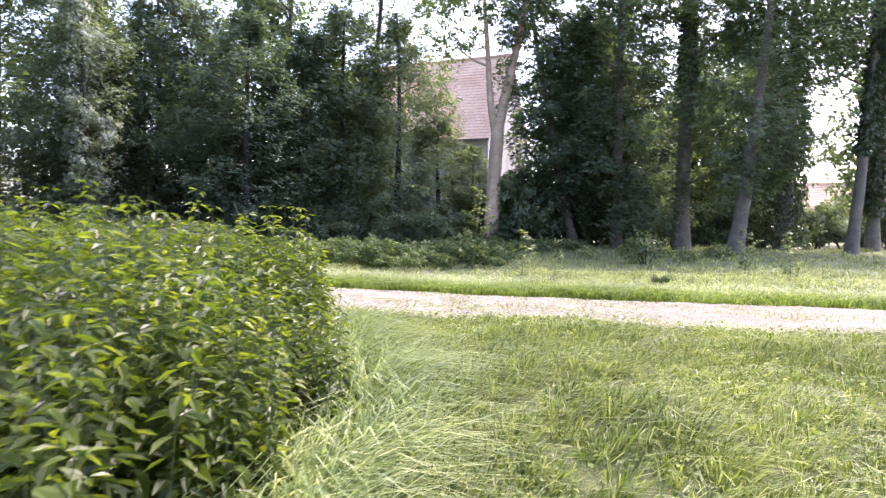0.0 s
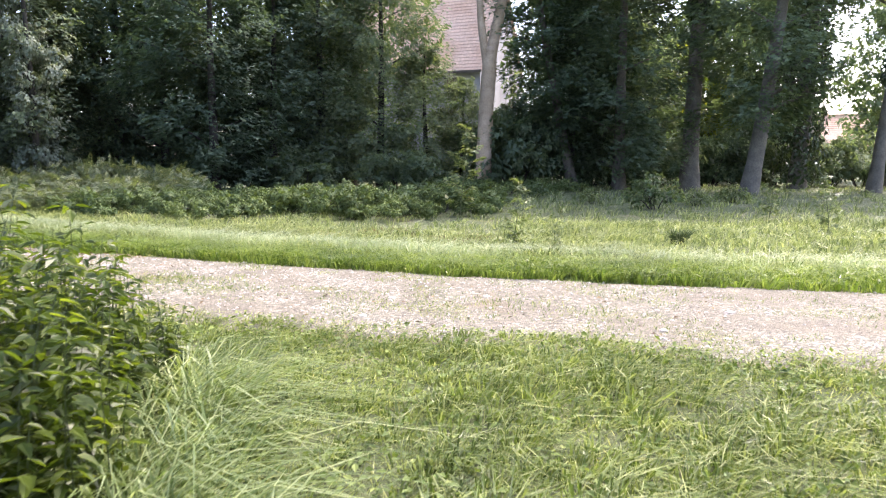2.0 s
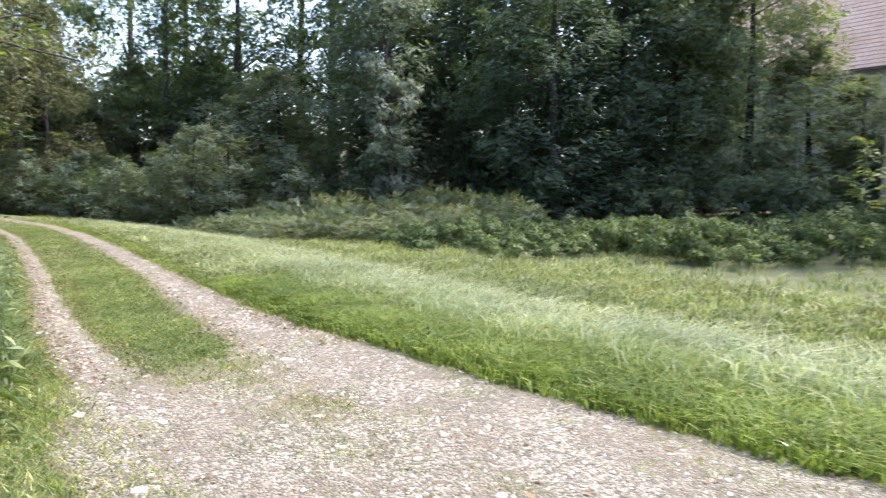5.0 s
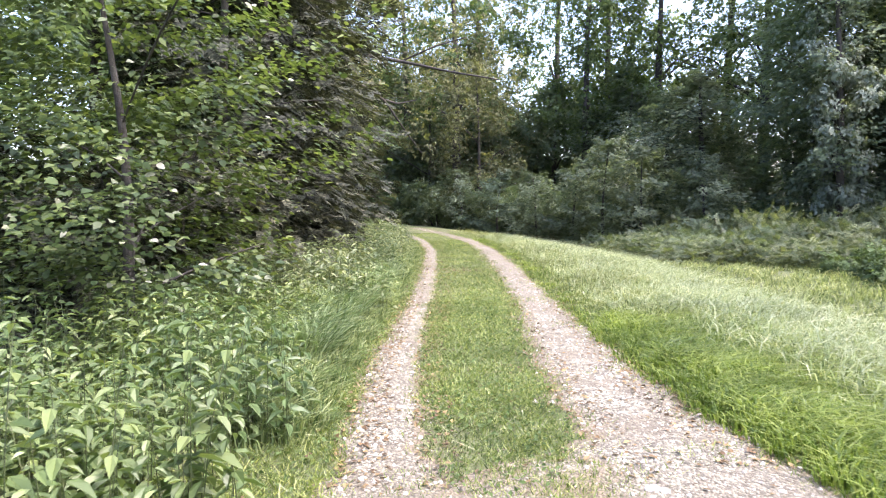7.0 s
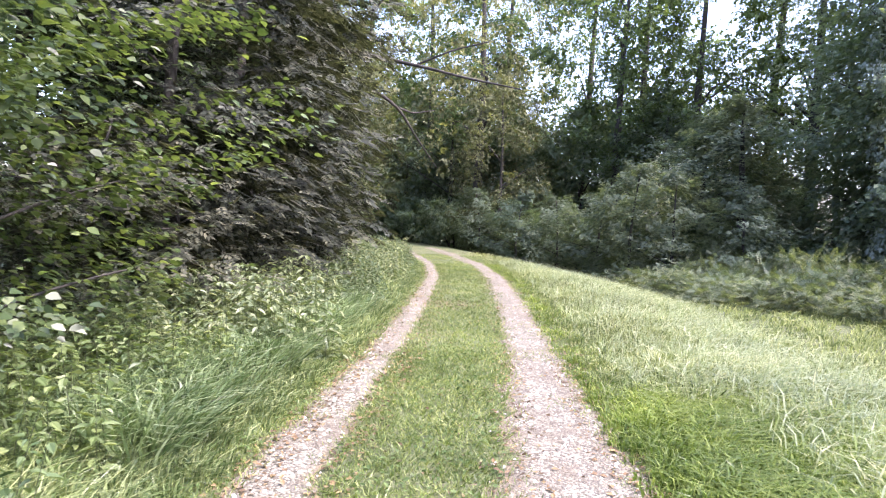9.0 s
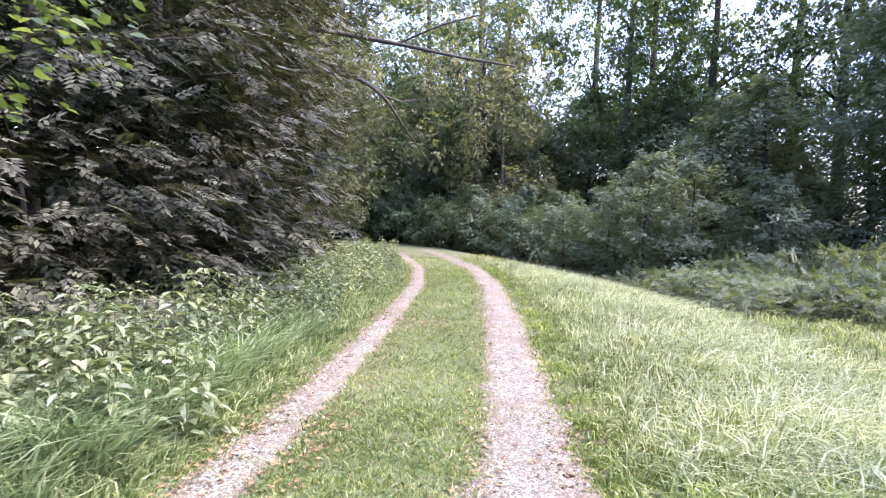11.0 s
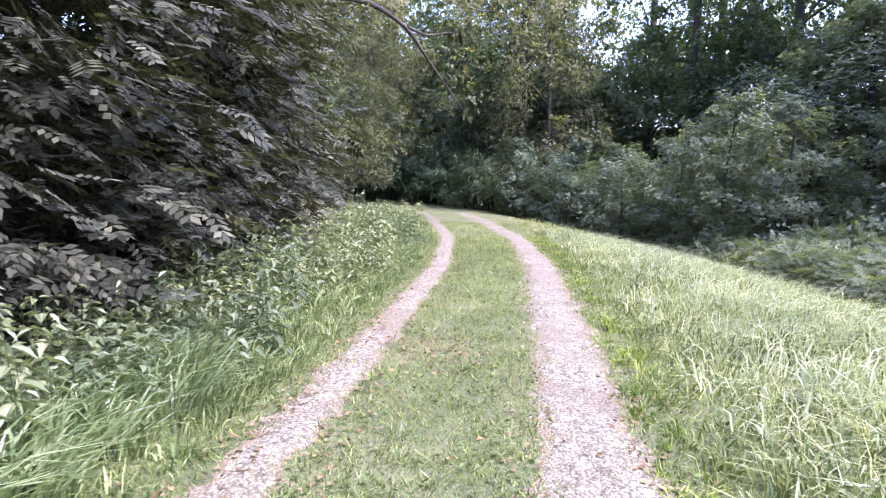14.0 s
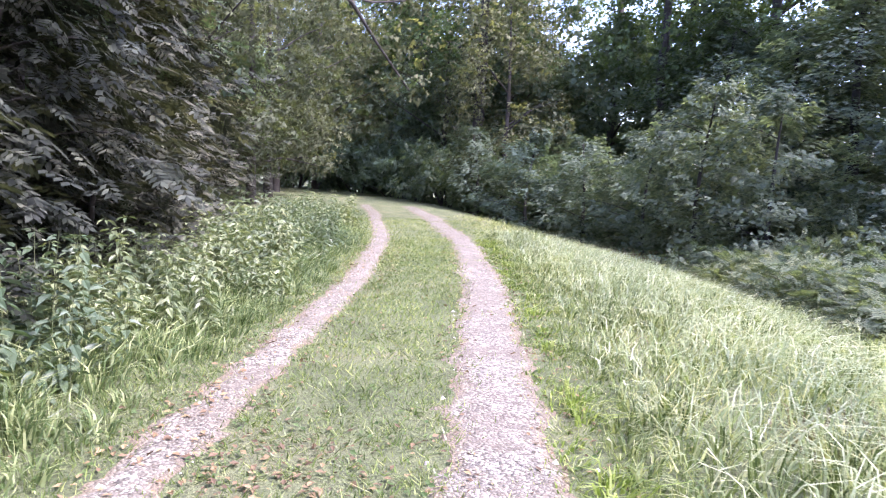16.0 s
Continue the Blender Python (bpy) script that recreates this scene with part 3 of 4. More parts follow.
# ---- the wood beyond the meadow ----
dense = [make_bough_tree("woodland_tree", "dense dark-green broadleaf tree with tiered boughs to the ground", 11.5, 0.26, 0.7, 4.1, 125, 125, 0.24, TWIN, M_LEAF_WOOD, M_BARK_DARK, 7, droop=0.8, spread=0.45, thick=0.2) for k in range(3)]
row, back = [], []
for i in range(12):
    x = -34 + 2.6 * i + rng.uniform(-0.6, 0.6)
    row.append((x, 38.5 + 2.2 * math.sin(i * 1.9) + (0.0 if x > -20 else -0.10 * (x + 20)), rng.uniform(0.85, 1.1), rng.uniform(1.1, 1.5) * (0.6 if x < -21 else 1.0)))
row += [(-2.6, 39.8, 0.85, 1.35), (-0.3, 40.8, 0.66, 1.0), (-19, 45.5, 1, 1.3), (-15.5, 44.5, 0.9, 1.1), (-8, 44.5, 1, 1.0), (-5.4, 46, 1, 0.95), (-11.5, 6.8, 0.75, 1), (-15.8, 9.6, 0.75, 1.1), (-19.6, 11.6, 0.75, 1.1), (1.6, 41.5, 0.5, 1.05), (4.4, 41.0, 0.55, 0.75), (7.2, 40.0, 0.78, 1.5), (10.2, 43.0, 1.0, 1.25)]
light = [make_bough_tree("woodland_tree", "broadleaf tree with tiered boughs, blue-green leaves paled for glare haze", 11.5, 0.26, 0.7, 4.1, 100, 150, 0.22, TWIN, M_LEAF_HAZED, M_BARK_DARK, 8, droop=0.8, spread=0.45, thick=0.2) for k in range(2)]
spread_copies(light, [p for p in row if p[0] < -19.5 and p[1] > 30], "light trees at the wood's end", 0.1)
spread_copies(dense, [p for p in row if p[0] >= -19.5 or p[1] <= 30], "trees of the wood's edge", 0.1)
thin = [make_tree("background_tree", "dark broadleaf tree deep in the wood", 11.5, 0.26, 0.6, 3.9, 130, 36, 0.49, TWIN, M_LEAF_WOOD, M_BARK_DARK, 4, top=0.6, clump=1.1) for k in range(2)]
back = [(20.8, 46.5, 0.65, 1.9), (9.4, 47.5, 1.0, 1.3), (13.5, 52, 1.0, 1.0), (18.6, 54, 1.0, 1.2), (22.5, 56, 1.1, 1.3), (35, 56, 1.1, 1.2), (40, 52, 1.1, 1.2), (-37.5, 43.5, 1.0, 1.0), (-41.5, 40, 1.0, 0.9), (-46.5, 38, 1.0, 0.85),
        (-51, 36, 1.0, 0.85), (-57, 34, 1.0, 0.8), (-63, 31, 1.1, 0.8), (-22, 46, 0.9, 0.8), (-12, 47, 1.2, 1.2), (-32, 46, 0.85, 0.7), (-45, 43, 0.85, 1), (-50.5, 42, 0.85, 1), (-56, 41, 1.2, 1), (-61, 37, 1.2, 1), (-67, 38, 1.3, 1), (-70, 33, 1.3, 1),
        (-24, 13.0, 0.75, 1), (-31, 15.5, 0.8, 0.9), (-38, 18.0, 0.8, 0.8), (-45, 20, 0.9, 0.8), (-52, 21, 1.0, 0.8), (-59, 22, 1.0, 0.8)]
spread_copies(thin, back, "trees deep in the wood", 0.1)

tall = [make_tree("tall_tree", "tall dark-trunked tree with an open high crown", 23, 0.36, 7.0, 4.6, 95, 46, 0.389, TWIN, M_LEAF_TALL, M_BARK_DARK, 9, lean=(0.6 * k - 0.5, 0.3), top=0.6, clump=1.15) for k in range(3)]
spread_copies(tall, [(-33, 41, 0.9, 1), (-37, 39, 0.85, 1), (-30.5, 44, 0.95, 1), (-24, 45, 0.95, 1), (-39.5, 43, 1.0, 1), (-27, 43, 0.95, 1), (-19, 44, 1.0, 1), (-10, 45, 0.9, 1), (-4.5, 43, 0.85, 1),
                     (-45, 34, 1.0, 1), (-52, 40, 1.1, 1), (-49, 46, 1.1, 1), (-57, 36, 1.1, 1), (-64, 33, 1.1, 1), (-66, 24, 1.1, 1)], "tall trees in the wood")

# ---- the trees in front of the farmhouse ----
pale = tagged(new("ash_tree"), "pale-barked ash tree forked above the meadow", "tree")
raw_part("trunk", *tube(smooth_line([(0, 0, -0.2), (0.02, 0, 2), (0.12, 0, 4.2), (0.22, 0, 6.0), (0.3, 0, 6.8)], 14), np.array([0.52, 0.43, 0.40, 0.38, 0.37, 0.36, 0.355, 0.35, 0.35, 0.35, 0.34, 0.33, 0.32, 0.31]), 14, 0.05), M_BARK_PALE, pale, smooth=True)
raw_part("limb", *tube(smooth_line([(0.28, 0, 6.4), (0.7, 0.1, 8.5), (1.25, 0.2, 11), (1.9, 0.2, 14.5), (2.6, 0, 18)], 14), np.linspace(0.31, 0.08, 14), 10, 0.05), M_BARK_PALE, pale, smooth=True)
raw_part("limb", *tube(smooth_line([(0.1, 0, 6.0), (-0.2, 0, 7.8), (-0.35, 0.1, 10), (-0.6, 0.3, 13.5), (-1.2, 0.4, 17)], 14), np.linspace(0.22, 0.06, 14), 9, 0.05), M_BARK_PALE, pale, smooth=True)
raw_part("limb", *tube(smooth_line([(-0.33, 0.1, 9.6), (-1.2, 0.0, 9.9), (-2.0, -0.2, 10.5), (-2.7, -0.3, 11.4)], 9), np.linspace(0.08, 0.015, 9), 6, 0.05), M_BARK_PALE, pale, smooth=True)
c = np.concatenate([envelope(60, 21, 12, 4.2, 0.6), np.array([(-2.4, -0.2, 10.6), (-1.9, 0, 11.0), (-2.8, -0.3, 11.4), (-1.2, 0, 10.8), (1.9, 0, 11.5)])])
leafy_part("crown", leaf_cloud(TWIN, c, np.full((len(c), 1), 0.9), 60, 0.3), M_LEAF_TALL, pale)
put(pale, 2.55, 38.0)


def make_trunk_tree(label, radius, height, lean, low, ivy, crown_mat, clumps=90, width=4.2, tiered=False):
    """A tall tree seen mostly as trunk: bark, ivy sleeve where it has one, crown high up."""
    if tiered:
        return make_bough_tree("parkland_tree", label, height, radius, low, width, clumps, 130, 0.27, TWIN, crown_mat, M_BARK_GREY, 10, lean, 0.8, 0.45, thick=0.18)
    ob = make_tree("parkland_tree", label, height, radius, low, width, clumps, 80, 0.313, TWIN, crown_mat, M_BARK_GREY, 8, lean, 0.6, 1.1)
    if ivy:
        n = int(1900 * (ivy[1] - ivy[0]) / 6)
        z, a = rng.uniform(ivy[0], ivy[1], n), rng.uniform(0, 6.28, n)
        r = (ivy[2] + radius * (1 - 0.7 * z / height)) * rng.uniform(0.75, 1.25, n)
        t = z / (height * 0.93)
        pos = np.stack([lean[0] * t + r * np.cos(a), lean[1] * t + r * np.sin(a), z], 1)
        out = np.stack([np.cos(a), np.sin(a), np.full(n, 0.2)], 1)
        raw_part("ivy", *scatter(LEAF, pos, rng.normal(0, 0.5, (n, 3)) + np.array((0, 0, -0.8)), out + rng.normal(0, 0.4, (n, 3)), 0.26 * rng.uniform(0.7, 1.3, n)), M_LEAF_IVY, ob, "dark ivy sleeve")
    return ob


put(make_trunk_tree("dark grey-barked parkland tree behind a meadow bush", 0.30, 18, (-0.3, 0), 1.2, None, M_LEAF_WOOD, 170, 4.1, True), 9.3, 38.3)
put(make_trunk_tree("dark tree leaning over the farmhouse side of the meadow", 0.27, 17, (-3.4, 0.3), 2.4, None, M_LEAF_WOOD, 120, 3.0, True), 7.2, 39.0)
put(make_trunk_tree("straight thick-trunked tree with dark ivy on its trunk", 0.42, 24, (0.2, 0), 10.5, (8.0, 14, 0.06), M_LEAF_TALL, 80), 12.35, 37.1)
put(make_trunk_tree("leaning grey-trunked tree with drooping dark boughs", 0.36, 21, (2.4, 0), 3.2, None, M_LEAF_WOOD, 150, 4.2, True), 13.95, 34.2)
put(make_trunk_tree("old tree wrapped in a thick dark ivy sleeve", 0.42, 20, (0.5, 0), 9.5, (0.4, 12, 0.55), M_LEAF_WOOD, 50), 18.7, 39.5)
put(make_trunk_tree("slim grey tree leaning over the meadow's edge", 0.30, 22, (2.0, 0), 10, (5, 13, 0.1), M_LEAF_WOOD, 70), 20.55, 36.0)
put(make_trunk_tree("dark upright tree at the meadow's far corner", 0.34, 22, (0.6, 0), 10, (2, 12, 0.15), M_LEAF_WOOD, 60), 23.4, 39.0)
put(make_trunk_tree("grey-barked tree with a bare lower trunk", 0.34, 21, (1.4, 0), 9, None, M_LEAF_WOOD, 70), 24.6, 36.5)

# ---- shrubs ----
shrubs = [make_shrub("woodland_shrub", "dark leafy understorey shrub at the wood's edge", 3.2, 2.0, 60, 70, 0.216, TWIN, M_LEAF_WOOD) for k in range(3)]
places = [(9 + 2.3 * i, 44 + 0.8 * math.sin(2.1 * i), 1.05, 1.1) for i in range(10)]
places += [(-28.6, 36.4, 1.0, 1.0), (-26.0, 37.5, 1.0, 1.0), (-31.2, 35.2, 1.1, 1.1), (-34.5, 34.2, 1.1, 1.1), (-38.5, 32.8, 1.1, 1.1), (-43, 31.5, 1.2, 1.1), (-47.5, 30.6, 1.1, 1.1), (-52, 30, 1.2, 1.1), (-57, 27.5, 1.3, 1.2),
           (-22.5, 37, 0.9, 0.9), (-17, 36.5, 0.9, 0.8), (-12, 36.8, 0.9, 0.8), (-6, 36.6, 0.9, 0.9), (-1.5, 36.4, 0.9, 0.9), (4.3, 39.2, 1.2, 1.3), (5.6, 43, 1.3, 1.35), (3.4, 43.5, 1.2, 1.3)]
spread_copies(shrubs, places, "shrubs of the wood's edge", 0.05)

light_shrubs = [make_bough_tree("elder_bush", "rounded leafy bush behind the ferns, blue-green leaves paled for glare haze", 4.4, 0.08, 0.3, 2.2, 48, 90, 0.17, TWIN, M_LEAF_HAZED, M_BARK_DARK, 7, droop=0.9, spread=0.45, category="shrub") for k in range(2)]
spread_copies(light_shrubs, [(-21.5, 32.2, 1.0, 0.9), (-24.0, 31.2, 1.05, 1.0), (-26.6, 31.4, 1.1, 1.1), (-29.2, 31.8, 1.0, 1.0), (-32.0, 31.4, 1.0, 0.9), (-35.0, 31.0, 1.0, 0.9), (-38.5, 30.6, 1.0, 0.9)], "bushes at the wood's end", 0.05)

# Foliage that looks sunlit through its leaf colour, whatever sun reaches it.
sunny = make_shrub("sunlit_thicket", "foliage behind dark trunks, sunlit yellow-green put in its leaf colour", 7.5, 2.2, 60, 60, 0.26, LEAF, M_LEAF_SUNNY)
put(sunny, 16.6, 50, 0, 1.3)
put(copy_thing(sunny, Matrix()), 10.5, 52, 120, 0.9)

brambles = [make_shrub("bramble_thicket", "low dark-green bramble thicket with arching shoots", 0.85, 1.8, 60, 90, 0.10, TWIN, M_LEAF_BRAMBLE, 9, "brambles") for k in range(3)]
places = []
for i in range(7):
    x = -10 + 1.75 * i
    places.append((x, 26.0 + 0.9 * math.sin(i * 2.3) + (0.35 * (-10 - x) if x < -10 else 0), rng.uniform(0.9, 1.15), rng.uniform(0.8, 1.15)))
for i in range(6):
    places.append((-9.7 + 2.1 * i, 28.6 + 0.9 * math.sin(i * 1.7), rng.uniform(1.0, 1.25), rng.uniform(0.8, 1.1)))
places += [(1.0, 36.2, 1.1, 0.9), (3.6, 36.0, 1.1, 0.9), (5.6, 36.6, 1, 0.8)]
spread_copies(brambles, places, "brambles along the wood", 0.04)
weeds = [make_shrub("tall_herb_patch", "muted green patch of bracken-like fronds at the meadow's end", 1.15, 1.5, 70, 18, 0.26, FROND, M_LEAF_BRACKEN, 9, "herbs", 0.1) for k in range(2)]
fern_places = []
for i in range(11):
    x = -10.6 - 1.2 * i
    y = 27.3 + 0.25 * max(0, x + 16) + 0.2 * max(0, -16 - x)
    for behind, high in ((0, 0.65), (1.7, 0.9), (3.4, 1.2)):
        fern_places.append((x + 0.4 * math.sin(behind + i), y + behind + 0.5 * math.sin(2.1 * i + behind), rng.uniform(0.95, 1.2), high * rng.uniform(0.85, 1.15)))
spread_copies(weeds, fern_places, "herbs at the meadow's end", 0.04)


# ---- the woodland on the near side of the track ----
hazel = make_bough_tree("hazel_bush", "spreading bush with tiers of round bright-green leaves over the verge", 4.7, 0.07, 0.8, 2.6, 85, 180, 0.074, BROAD, M_LEAF_HAZEL, M_BARK_DARK, 6, droop=0.6, spread=0.4, category="shrub", thick=0.07)
put(hazel, -8.9, 9.4)
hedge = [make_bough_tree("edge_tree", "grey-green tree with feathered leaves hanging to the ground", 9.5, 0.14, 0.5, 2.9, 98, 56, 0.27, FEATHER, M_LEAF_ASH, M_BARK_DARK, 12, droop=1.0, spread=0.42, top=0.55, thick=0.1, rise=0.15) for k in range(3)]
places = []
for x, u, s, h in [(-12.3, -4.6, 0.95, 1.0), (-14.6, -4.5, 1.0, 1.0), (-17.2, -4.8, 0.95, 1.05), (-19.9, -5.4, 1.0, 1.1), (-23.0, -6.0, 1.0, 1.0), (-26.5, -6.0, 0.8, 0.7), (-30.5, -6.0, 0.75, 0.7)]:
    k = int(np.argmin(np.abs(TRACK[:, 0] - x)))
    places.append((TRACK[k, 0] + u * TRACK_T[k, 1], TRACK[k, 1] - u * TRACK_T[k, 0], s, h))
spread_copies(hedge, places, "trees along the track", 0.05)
spread_copies([copy_thing(t, Matrix()) for t in tall[:2]], [(-13, 4.5, 0.8, 1), (-21.6, 10.6, 0.7, 1), (-23.0, 11.0, 0.65, 1), (-31, 12, 0.9, 1), (-37, 15, 0.9, 1), (-44, 18, 1, 1)], "tall trees behind the verge")


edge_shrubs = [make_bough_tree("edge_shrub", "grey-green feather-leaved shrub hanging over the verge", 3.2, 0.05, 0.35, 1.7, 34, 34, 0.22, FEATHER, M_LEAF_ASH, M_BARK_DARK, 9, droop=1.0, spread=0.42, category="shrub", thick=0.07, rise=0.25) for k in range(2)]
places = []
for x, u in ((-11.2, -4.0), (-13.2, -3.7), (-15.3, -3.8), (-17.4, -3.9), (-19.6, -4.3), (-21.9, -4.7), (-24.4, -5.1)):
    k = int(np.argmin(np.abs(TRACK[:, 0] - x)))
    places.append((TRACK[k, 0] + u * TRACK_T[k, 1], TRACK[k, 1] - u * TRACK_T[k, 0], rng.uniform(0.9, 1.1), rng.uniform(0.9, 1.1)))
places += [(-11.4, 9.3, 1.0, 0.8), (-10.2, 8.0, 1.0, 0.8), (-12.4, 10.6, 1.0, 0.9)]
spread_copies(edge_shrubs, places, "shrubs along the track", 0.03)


def overhang(points, r0, r1):
    return tube(smooth_line(points, 18), np.linspace(r0, r1, 18), 8, 0.06)


arch = tagged(new("overhanging_tree"), "old tree with crooked bare limbs arching over the track", "tree")
arch.location = (-28.5, 15.5, 0.3)
raw_part("trunk", *tube(smooth_line([(0, 0, -0.2), (0.1, 0.2, 3), (0, 0.6, 6), (-0.4, 0.8, 10), (-0.6, 1.0, 15)], 12), np.linspace(0.34, 0.08, 12), 10, 0.06), M_BARK_DARK, arch, smooth=True)
for pts, r in (([(0, 0.5, 5.2), (-0.3, 2.6, 6.6), (-0.7, 4.8, 6.75), (-1.2, 6.2, 6.2), (-1.7, 7.2, 5.2), (-2.4, 8.6, 4.0)], 0.12),
               ([(0, 0.6, 7.6), (1.6, 2.6, 7.5), (3.7, 4.7, 6.85), (5.3, 5.8, 6.3), (6.9, 6.8, 5.85)], 0.095),
               ([(3.7, 4.7, 6.85), (4.6, 5.6, 7.3), (5.2, 6.6, 7.6)], 0.04), ([(1.6, 2.6, 7.5), (3.0, 3.4, 8.6), (4.6, 4.0, 9.6)], 0.06),
               ([(-1.2, 6.2, 6.2), (-1.6, 7.0, 6.1), (-2.0, 8.2, 6.4)], 0.05),
               ([(-0.2, 0.7, 7.5), (0.2, 3.0, 10.0), (0.4, 6, 12)], 0.11)):
    raw_part("limb", *overhang(pts, r, 0.02), M_BARK_DARK, arch, smooth=True)
c = np.concatenate([np.array([(-0.8, 5, 7.2), (-1.8, 7.6, 5.4), (-2.4, 8.6, 4.4), (-1.2, 8, 8.4), (-1.6, 9.5, 8.0), (-0.4, 3, 7.6), (-2.1, 8.3, 6.8), (0.3, 5, 11.5), (0.5, 6.2, 12.2)]) , envelope(40, 15, 8, 4, 0.6), np.stack([rng.uniform(-9, 1, 75), rng.uniform(5, 13.5, 75), rng.uniform(6.2, 13.5, 75)], 1)])
leafy_part("crown", leaf_cloud(TWIN, c, np.full((len(c), 1), 0.95), 55, 0.22), M_LEAF_PALE, arch)

pale_trees = [make_tree("olive_leaved_tree", "tree with light olive small-leaved crown closing the track's end", 14, 0.2, 1.6, 4.0, 125, 60, 0.227, TWIN, M_LEAF_PALE, M_BARK_DARK, 9, top=0.6, clump=1.0) for k in range(2)]
spread_copies(pale_trees, [(-33.0, 18.0, 0.85, 1), (-38, 21.0, 0.9, 1), (-43.5, 22.8, 0.95, 1), (-49.5, 24.5, 1, 1), (-48, 33.5, 0.9, 1), (-56, 28.5, 1.1, 1), (-62, 24, 1.2, 1), (-64, 33, 1.2, 1), (-70, 29, 1.3, 1), (-39.5, 32.5, 0.75, 1), (-45, 36, 0.9, 1.1)], "light-leaved trees at the track's end", 0.05)
silver = make_tree("silver_willow", "slender willow with silvery drooping foliage in front of dark trees", 14.5, 0.16, 1.6, 0.95, 95, 60, 0.2, TWIN, M_LEAF_SILVER, M_BARK_DARK, 5, top=0.6, clump=0.55, droop=1.2)
put(silver, -17.2, 34.4)

# ---- nettles and herbs ----
bank = tagged(new("nettle_bank"), "big bright-green nettle bush beside the mown grass", "nettles")
n = 2700
px, py = rng.uniform(-4.6, -0.45, n), rng.uniform(1.5, 6.9, n)
keep = (px < -0.62 - 0.18 * np.abs(py - 3.8) + 0.12 * np.sin(5 * py)) & (px < -0.35 * (2.6 - py) - 0.5)
keep &= ((px + 2.3) / 2.5) ** 4 + ((py - 4.1) / 2.9) ** 4 < 1 + 0.2 * np.sin(3 * px + 2 * py)
px, py = px[keep], py[keep]
edge = np.clip((-0.45 - px) / 0.9, 0, 1)
hs = (0.58 + 0.52 * edge) * rng.uniform(0.72, 1.08, len(px)) * np.where(rng.uniform(0, 1, len(px)) < 0.12, 1.25, 1.0) * (1 + 0.12 * np.sin(2.3 * px + 1) * np.sin(1.9 * py)) * (1 - 0.35 * step(5.2, 6.8, py))
s, l = nettle_arrays(np.stack([px, py], 1), ground_z(px, py) - 0.04, hs, 0.082, 12)
tagged(raw_part("stalkwork", *s, M_STEM, bank), kind="stuff")
tagged(raw_part("foliage", *l, M_LEAF_NETTLE, bank), kind="stuff")

herbs = [make_nettle_clump("grey-green nettles in the verge under the trees", 44, 0.66, 0.92, 0.103) for k in range(3)]
fresh = [make_nettle_clump("fresh yellow-green nettles and herbs in the open verge", 40, 0.62, 0.85, 0.085, M_LEAF_FRESH) for k in range(2)]
places, open_places = [], []
for i in range(34):
    x = -3.6 - 0.75 * i
    k = int(np.argmin(np.abs(TRACK[:, 0] - x)))
    u = -2.25 - 0.2 * math.sin(i * 2.1) - (0.4 if i % 2 else 0)
    (open_places if x > -8.2 else places).append((TRACK[k, 0] + u * TRACK_T[k, 1], TRACK[k, 1] - u * TRACK_T[k, 0], rng.uniform(0.85, 1.25), rng.uniform(0.75, 1.15)))
for i in range(20):
    x = -2.6 - 0.55 * i
    k = int(np.argmin(np.abs(TRACK[:, 0] - x)))
    u = -3.3 - 0.45 * math.sin(i * 1.7)
    (open_places if x > -8.2 else places).append((TRACK[k, 0] + u * TRACK_T[k, 1], TRACK[k, 1] - u * TRACK_T[k, 0], rng.uniform(1.0, 1.3), rng.uniform(0.85, 1.15)))
spread_copies(herbs, places, "nettles along the verge", 0.02)
spread_copies(fresh, open_places, "herbs in the open verge", 0.02)

saplings = [make_bough_tree("sapling", "young slender tree with pale-green leaves in the meadow", 2.5, 0.02, 0.35, 0.52, 22, 24, 0.115, BROAD, M_LEAF_SAPLING, M_STEM, 8, droop=0.4, spread=0.3, category="sapling", thick=0.03)]
spread_copies(saplings, [(1.05, 25.0, 1.15, 1.05), (1.75, 16.1, 0.6, 1.0), (9.9, 23.4, 0.7, 0.9), (9.6, 19.7, 0.65, 0.9), (2.6, 16.4, 0.4, 0.9)], "saplings in the meadow")
bushes = make_shrub("meadow_bush", "small leafy bush in the meadow grass", 1.5, 0.9, 24, 40, 0.12, BROAD, M_LEAF_SAPLING, 6)
spread_copies([bushes], [(7.9, 27.7, 0.95, 1.0), (6.2, 30, 0.5, 0.9), (9.8, 29, 0.5, 0.9), (11.6, 30, 0.6, 0.9), (4.4, 33, 0.6, 0.8)], "bushes in the meadow")


# ---- houses beyond the trees ----
def box_bm(x0, x1, y0, y1, z0, z1):
    bm = bmesh.new()
    bmesh.ops.create_cube(bm, size=1, matrix=Matrix.Translation(((x0 + x1) / 2, (y0 + y1) / 2, (z0 + z1) / 2)) @ Matrix.Diagonal((x1 - x0, y1 - y0, z1 - z0, 1)))
    return bm


